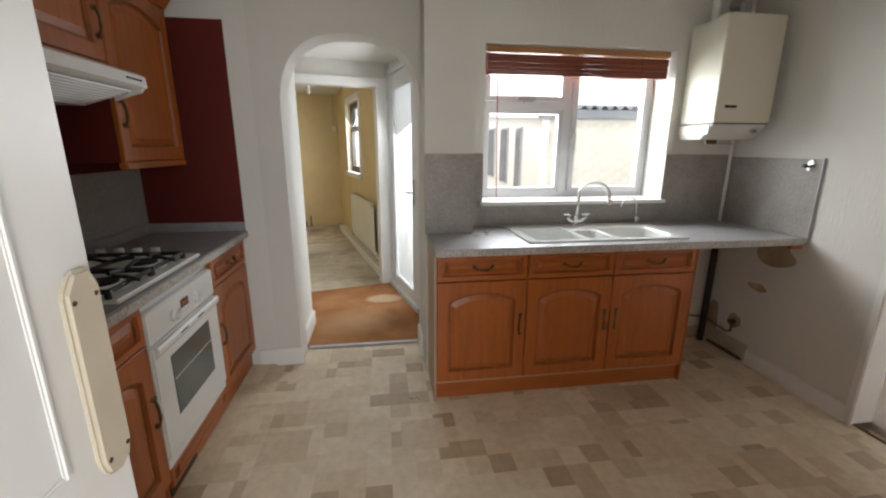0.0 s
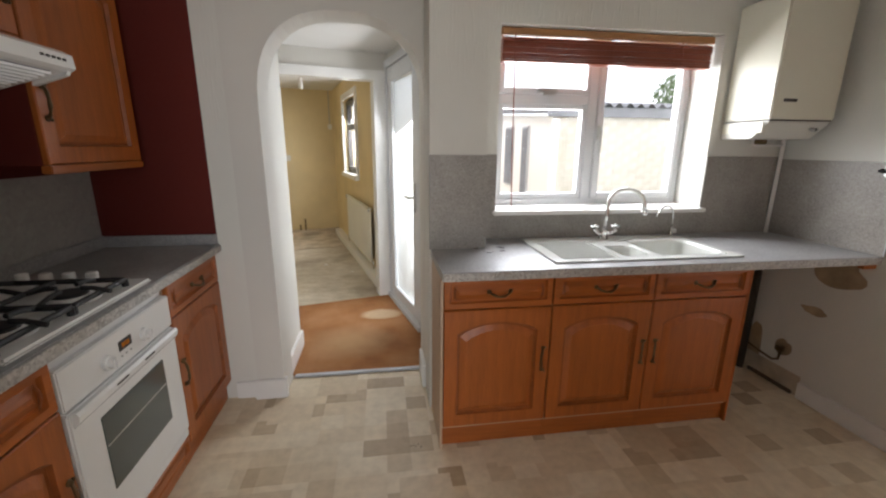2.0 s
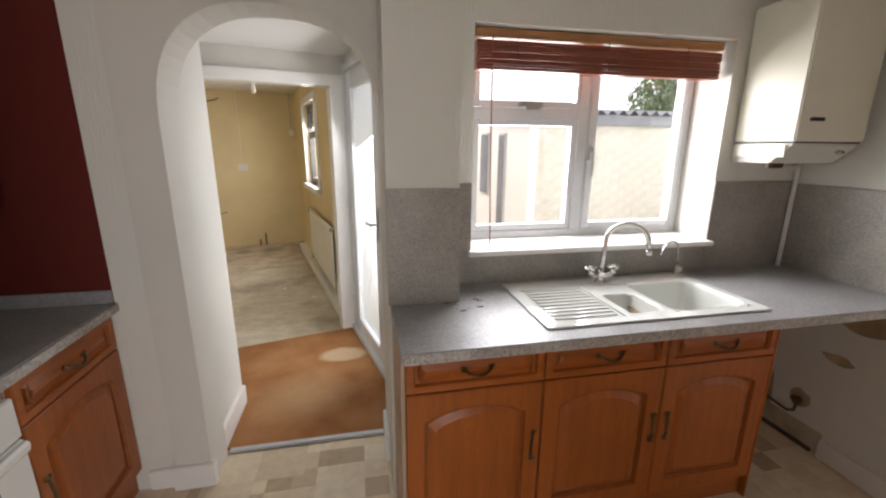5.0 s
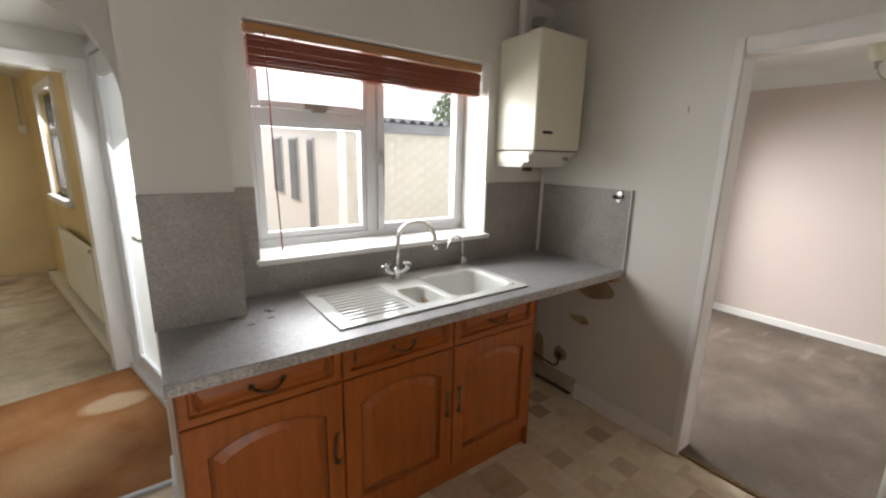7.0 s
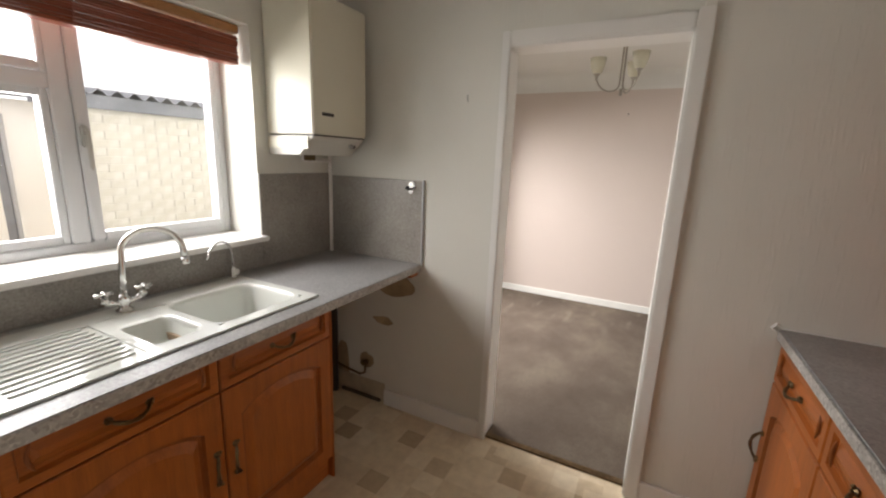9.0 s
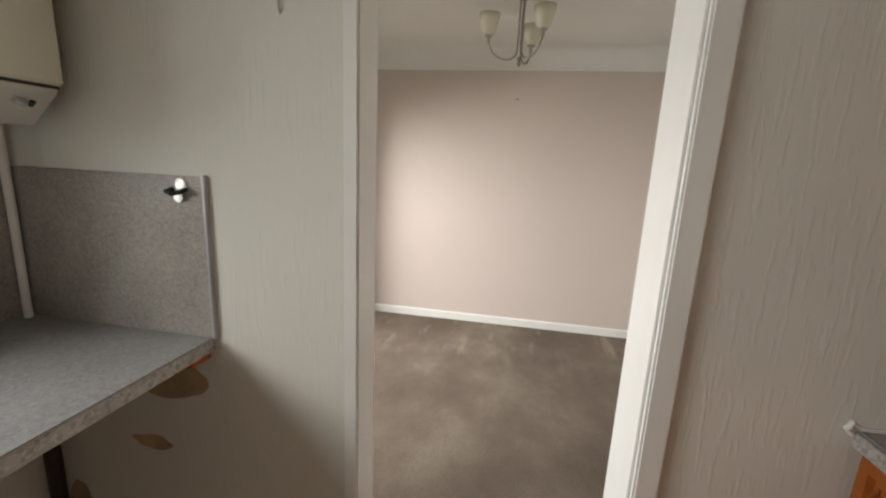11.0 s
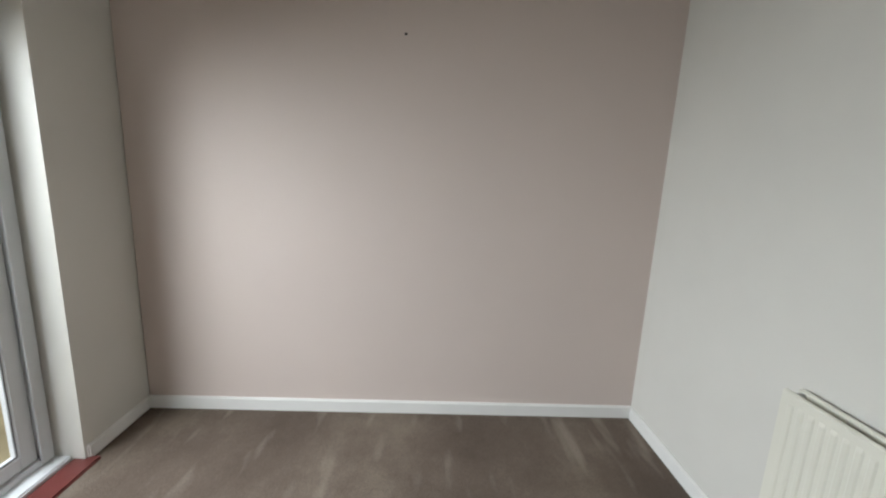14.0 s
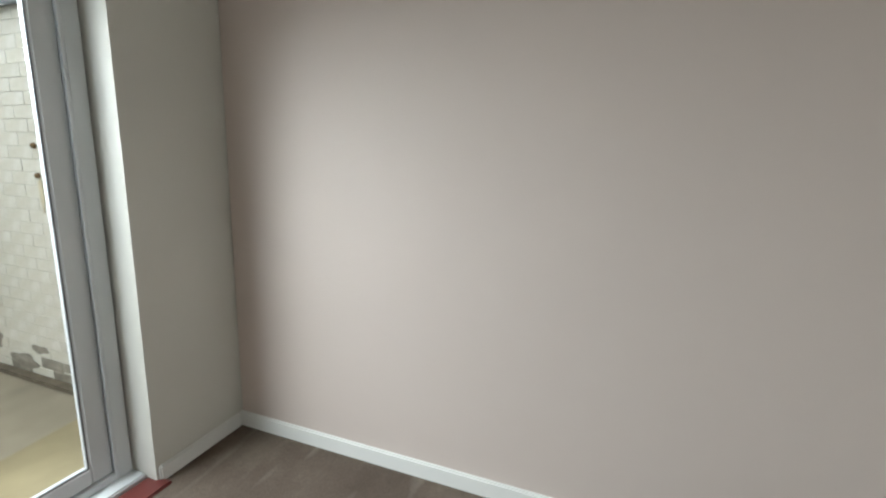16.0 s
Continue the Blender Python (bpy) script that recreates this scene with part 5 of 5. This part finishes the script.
single("cable", tube([EXT @ Vector(p) for p in ((-0.03, 3.445, UT), (-0.03, 3.445, 1.9), (-0.03, 3.445, 1.76))], 0.006), GREY, "grey cable down the yellow wall", "cable")
single("cable", tube([EXT @ Vector(p) for p in ((-0.74, 3.447, UT), (-0.735, 3.447, 1.7), (-0.735, 3.447, 1.27))], 0.004), PATTRESS, "white cable down the yellow wall", "cable")
single("cable", tube([EXT @ Vector(p) for p in ((-1.2, 3.44, 2.17), (-1.1, 3.43, 2.12), (-1.0, 3.43, 2.14), (-0.95, 3.44, 2.17))], 0.007), DARK, "black cable sagging on the yellow wall", "cable")
single("pipe_stub", tube([EXT @ Vector(p) for p in ((-0.52, 3.38, 0.0), (-0.52, 3.38, 0.24))], 0.012), BRASS, "cut copper pipe stub rising from the floor", "pipe")
single("pipe_stub", tube([EXT @ Vector(p) for p in ((-0.6, 3.40, 0.0), (-0.6, 3.40, 0.14))], 0.012), BRASS, "cut copper pipe stub by the yellow wall", "pipe")
single("pipe_stub", tube([EXT @ Vector(p) for p in ((-1.12, 3.45, 0.54), (-1.08, 3.36, 0.57), (-1.0, 3.34, 0.6))], 0.014), GREY, "grey waste pipe end on the yellow wall", "pipe")
single("boxing", eblock(-1.6, 0.03, 3.15, 3.45, 0.0, 0.05, 0.004), PLASTER, "low bare boxing along the yellow wall", "boxing")
single("boxing", eblock(-0.07, 0.03, 0.15, 3.15, 0.0, 0.09, 0.004), WHITE, "white pipe boxing along the yellow wall", "boxing")
single("floor_patch", eblock(-1.7, -0.1, 2.2, 3.15, 0.0, 0.004), PLASTER, "bare plaster patch on the utility floor", "floor patch", "structure")
for i, (u, v) in enumerate(((-0.45, 1.3), (-0.2, 0.9))):
    single("debris", lathe([(0.02, 0), (0.016, 0.006), (0.004, 0.01)], EXT @ Vector((u, v, 0.0)), sides=7), PATTRESS, "scrap of white debris on the utility floor", "debris")
for i in range(5):
    x, y = 0.0 + 0.012 * i, 2.17 + 0.02 * math.sin(i * 3)
    single("debris", block(x, x + 0.008, y, y + 0.004, 0.0, 0.003, 0.001), DARK, "dark crumb on the vinyl floor", "debris")
for i in range(14):
    a, b = random.uniform(0.28, 0.52), random.uniform(2.33, 2.47)
    single("debris", block(a, a + 0.006 + 0.02 * (i % 3 == 0), b, b + 0.003, 0.910, 0.913, 0.001), (DARK, BRASS, PATTRESS)[i % 3], "crumb of dirt on the worktop", "debris")

# ---- outdoors: walls, roof, tree ----


def brick_wall(name, label, m, length, z0, z1, limit, edge_peel=False):
    """Painted brick wall along local x, face towards -y: bricks as pieces near the house, the rest joined."""
    w = thing(name, label, "brick wall", tuple(m.translation), 0.0, kind="structure")
    part("backing", block(0, length, 0.0035, 0.15, z0, z1, m=m), MORTAR, w, world=True)
    full = {}
    rest = bmesh.new()
    count = 0
    rows = int((z1 - z0) / 0.075)
    for r in range(rows):
        x = -0.1125 if r % 2 else 0.0
        z = z0 + r * 0.075
        while x < length - 0.01:
            a, b = max(x, 0.0), min(x + 0.2205, length)
            if b - a > 0.03:
                dep = 0.0 + random.uniform(0, 0.0025)
                mat = BRICK if (r > 1 or not edge_peel or random.random() > 0.35) else PEEL
                if limit[0] < a < limit[1] and count < 300:
                    key = (round(b - a, 3), round(dep, 3), mat.name)
                    if key not in full:
                        full[key] = finish("brick", block(0, b - a, -dep, 0.006, 0, 0.0715, 0.002, seg=1), mat)
                    ob = new("brick", full[key])
                    ob.parent = w
                    ob.matrix_basis = ROOTS[w.name].inverted() @ m @ pose(a, 0, z)
                    count += 1
                else:
                    block(a, b, -dep, 0.006, z, z + 0.0715, bm=rest, m=m)
            x += 0.2245
    ob = part("brickwork", rest, BRICK, w, world=True)
    tagged(ob, kind="stuff")
    return w


brick_wall("wall_yard_east", "cream painted brick wall of the yard, peeling near the ground", pose(5.0, 9.5, 0, 0, 0, -90), 6.6, -0.2, 2.05, (4.6, 6.4), True)
shed = brick_wall("wall_outbuilding", "cream painted brick outbuilding wall in shade", pose(2.14, 5.6, 0), 2.86, -0.2, 1.80, (0.0, 1.6))
# sunlit face: its brightness is put into the colour as white paint
bm = prism([(5.6, -0.2), (11, -0.2), (11, 2.2), (5.6, 1.80)], 2.04, 2.14, "x")
single("wall_outbuilding_side", bm, WHITE, "sunlit outbuilding side, sun's brightness put into white paint", "wall", "structure")
for i, (ya, yb, za, zb) in enumerate(((6.38, 6.64, -0.2, 1.72), (7.1, 7.5, 0.8, 1.75), (7.95, 8.5, 0.85, 1.78))):
    d = thing("window_3" if i else "door_4", "grey weathered outbuilding " + ("window" if i else "door"), "window" if i else "door", (2.04, ya, za), kind="structure")
    part("frame", block(2.01, 2.045, ya, yb, za, zb, 0.005), ALU, d, world=True)
    part("panel", block(2.0, 2.012, ya + 0.02, yb - 0.02, za + 0.03, zb - 0.03, 0.003), ROOF, d, world=True)


def corrugated(name, label, x0, x1, y0, y1, za, zb, axis, fascia=True):
    """Corrugated sheet roof whose waves run up the slope, from za at the near eave to zb."""
    r = thing(name, label, "roof", (x0, y0, za), kind="structure")
    bm = bmesh.new()
    n = 160
    near, far = [], []
    for i in range(n + 1):
        t = i / n
        if axis == "x":
            p, q = (x0 + (x1 - x0) * t, y0), (x0 + (x1 - x0) * t, y1)
            s = x1 - x0
        else:
            p, q = (x0, y0 + (y1 - y0) * t), (x1, y0 + (y1 - y0) * t)
            s = y1 - y0
        wv = 0.026 * math.sin(2 * math.pi * t * s / 0.146)
        near.append([bm.verts.new((*p, za + wv + d)) for d in (0.0, 0.012)])
        far.append([bm.verts.new((*q, zb + wv + d)) for d in (0.0, 0.012)])
    for i in range(n):
        bm.faces.new((near[i][1], near[i + 1][1], far[i + 1][1], far[i][1]))
        bm.faces.new((near[i][0], far[i][0], far[i + 1][0], near[i + 1][0]))
        bm.faces.new((near[i][0], near[i + 1][0], near[i + 1][1], near[i][1]))
    part("sheet", bm, ROOF, r, world=True, smooth=False)
    if fascia:
        if axis == "x":
            part("fascia", block(x0, x1, y0 + 0.03, y0 + 0.06, za - 0.14, za - 0.02, 0.004), ROOF, r, world=True)
        else:
            part("fascia", block(x0 + 0.03, x0 + 0.06, y0, y1, za - 0.14, za - 0.02, 0.004), ROOF, r, world=True)
    return r


rf = corrugated("roof_outbuilding", "grey corrugated cement roof of the outbuilding", 1.96, 5.0, 5.50, 11.0, 1.93, 2.36, "x")
part("verge", prism([(5.5, 1.82), (11, 2.22), (11, 2.42), (5.75, 2.03), (5.5, 1.99)], 1.93, 2.0, "x"), ROOF, rf, "grey verge board", world=True)
corrugated("roof_yard", "grey corrugated cement roof over the yard wall", 4.90, 7.0, 2.6, 5.5, 2.16, 2.40, "y")

TX, TY = 9.6, 12.6
tree = thing("tree", "green garden tree beyond the outbuilding", "tree", (TX, TY, -0.24))
part("trunk", tube([(TX, TY, -0.24), (TX + 0.05, TY, 1.5), (TX, TY + 0.1, 2.6), (TX + 0.2, TY, 3.6)], [0.2, 0.16, 0.12, 0.05]), BARK, tree, world=True)
for dx, dy, dz in ((1, 0.2, 1.2), (-0.9, 0.3, 1.0), (0.2, -0.8, 1.3), (-0.3, 0.9, 1.5)):
    part("limb", tube([(TX, TY, 2.0), (TX + dx * 0.5, TY + dy * 0.5, 2.1 + dz * 0.5), (TX + dx * 0.8, TY + dy * 0.8, 2.1 + dz)], [0.08, 0.05, 0.02], sides=7), BARK, tree, world=True)
crown = bmesh.new()
for i in range(2600):
    u, v, r = random.random() * 2 * math.pi, random.uniform(-1, 1), random.random() ** 0.4
    k = math.sqrt(1 - v * v)
    p = Vector((TX + 1.25 * r * k * math.cos(u), TY + 1.25 * r * k * math.sin(u), 2.95 + 0.95 * r * v))
    if noise.noise(p * 1.3) < -0.22:
        continue
    q = Euler((random.random() * 6, random.random() * 6, random.random() * 6)).to_matrix()
    s = random.uniform(0.05, 0.12)
    crown.faces.new([crown.verts.new(p + q @ Vector(c)) for c in ((-s, 0, 0), (0, -s * 0.5, 0.01), (s, 0, 0), (0, s * 0.5, 0.01))])
part("crown", crown, LEAF, tree, "ragged green crown", world=True)

shrub = thing("climbing_plant", "green climbing plant and moss at the foot of the yard wall", "plant", (4.9, 5.2, -0.2))
lv = bmesh.new()
for i in range(900):
    p = Vector((4.93 - abs(random.gauss(0, 0.05)), random.gauss(5.35, 0.22), random.uniform(0.0, 1.3)))
    if noise.noise(p * 3) < -0.05:
        continue
    q = Euler((random.random() * 6, random.random() * 6, random.random() * 6)).to_matrix()
    s = random.uniform(0.02, 0.045)
    lv.faces.new([lv.verts.new(p + q @ Vector(c)) for c in ((-s, 0, 0), (0, -s * 0.6, 0), (s, 0, 0), (0, s * 0.6, 0))])
part("leaves", lv, LEAF, shrub, world=True)
part("stem", tube([(4.93, 5.3, -0.2), (4.95, 5.35, 0.5), (4.94, 5.4, 1.2)], [0.015, 0.01, 0.005], sides=7), BARK, shrub, world=True)
for i, (y, z) in enumerate(((3.88, 1.30), (3.88, 1.13), (4.18, 1.30), (4.18, 1.13), (4.85, 1.35), (4.85, 1.2))):
    single("wall_fixing", lathe([(0.018, 0), (0.016, 0.012), (0.006, 0.02)], (4.994, y, z), m=pose(0, 0, 0, 0, -90, 0), sides=8), BRASS, "rusty fixing in the painted brick wall", "fixing")
clip = block(4.96, 4.996, 3.47, 3.5, 0.26, 0.37, 0.004)
tube([(4.98, 3.48, 0.36), (4.985, 3.43, 0.45), (4.985, 3.33, 0.5)], 0.004, clip, 6)
single("drain_clip", clip, GREY, "grey metal bracket with a wire on the yard wall", "bracket")


def wall_mark(name, y, z, ry, rz, seed, mat, label, what):
    """An uneven mark on the painted yard wall, standing a little proud of the bricks."""
    pts = []
    for i in range(20):
        a = 2 * math.pi * i / 20
        k = 1 + 0.6 * noise.noise(Vector((math.cos(a) * 1.6, math.sin(a) * 1.6, seed)))
        pts.append((y + ry * k * math.cos(a), z + rz * k * math.sin(a)))
    return single(name, prism(pts, 4.9945, 4.9985, "x"), mat, label, what, "structure")


for i, (y, z, ry, rz) in enumerate(((3.62, 0.02, 0.10, 0.022), (3.78, -0.10, 0.10, 0.03), (3.98, 0.03, 0.05, 0.03), (4.12, -0.08, 0.11, 0.04), (4.45, 0.0, 0.08, 0.03), (4.62, -0.10, 0.14, 0.05), (4.95, 0.02, 0.12, 0.09), (5.05, 0.2, 0.09, 0.03), (3.45, -0.12, 0.05, 0.03))):
    wall_mark("wall_peel", y, z, ry, rz, 3.1 * i, PEEL, "dark peeled paint patch low on the yard wall", "peeled patch")
for i, y in enumerate((3.88, 4.18)):
    wall_mark("wall_rust", y, 1.03, 0.018, 0.09, 11.0 + i, RUST, "faint rusty run below a wall fixing", "rust stain")
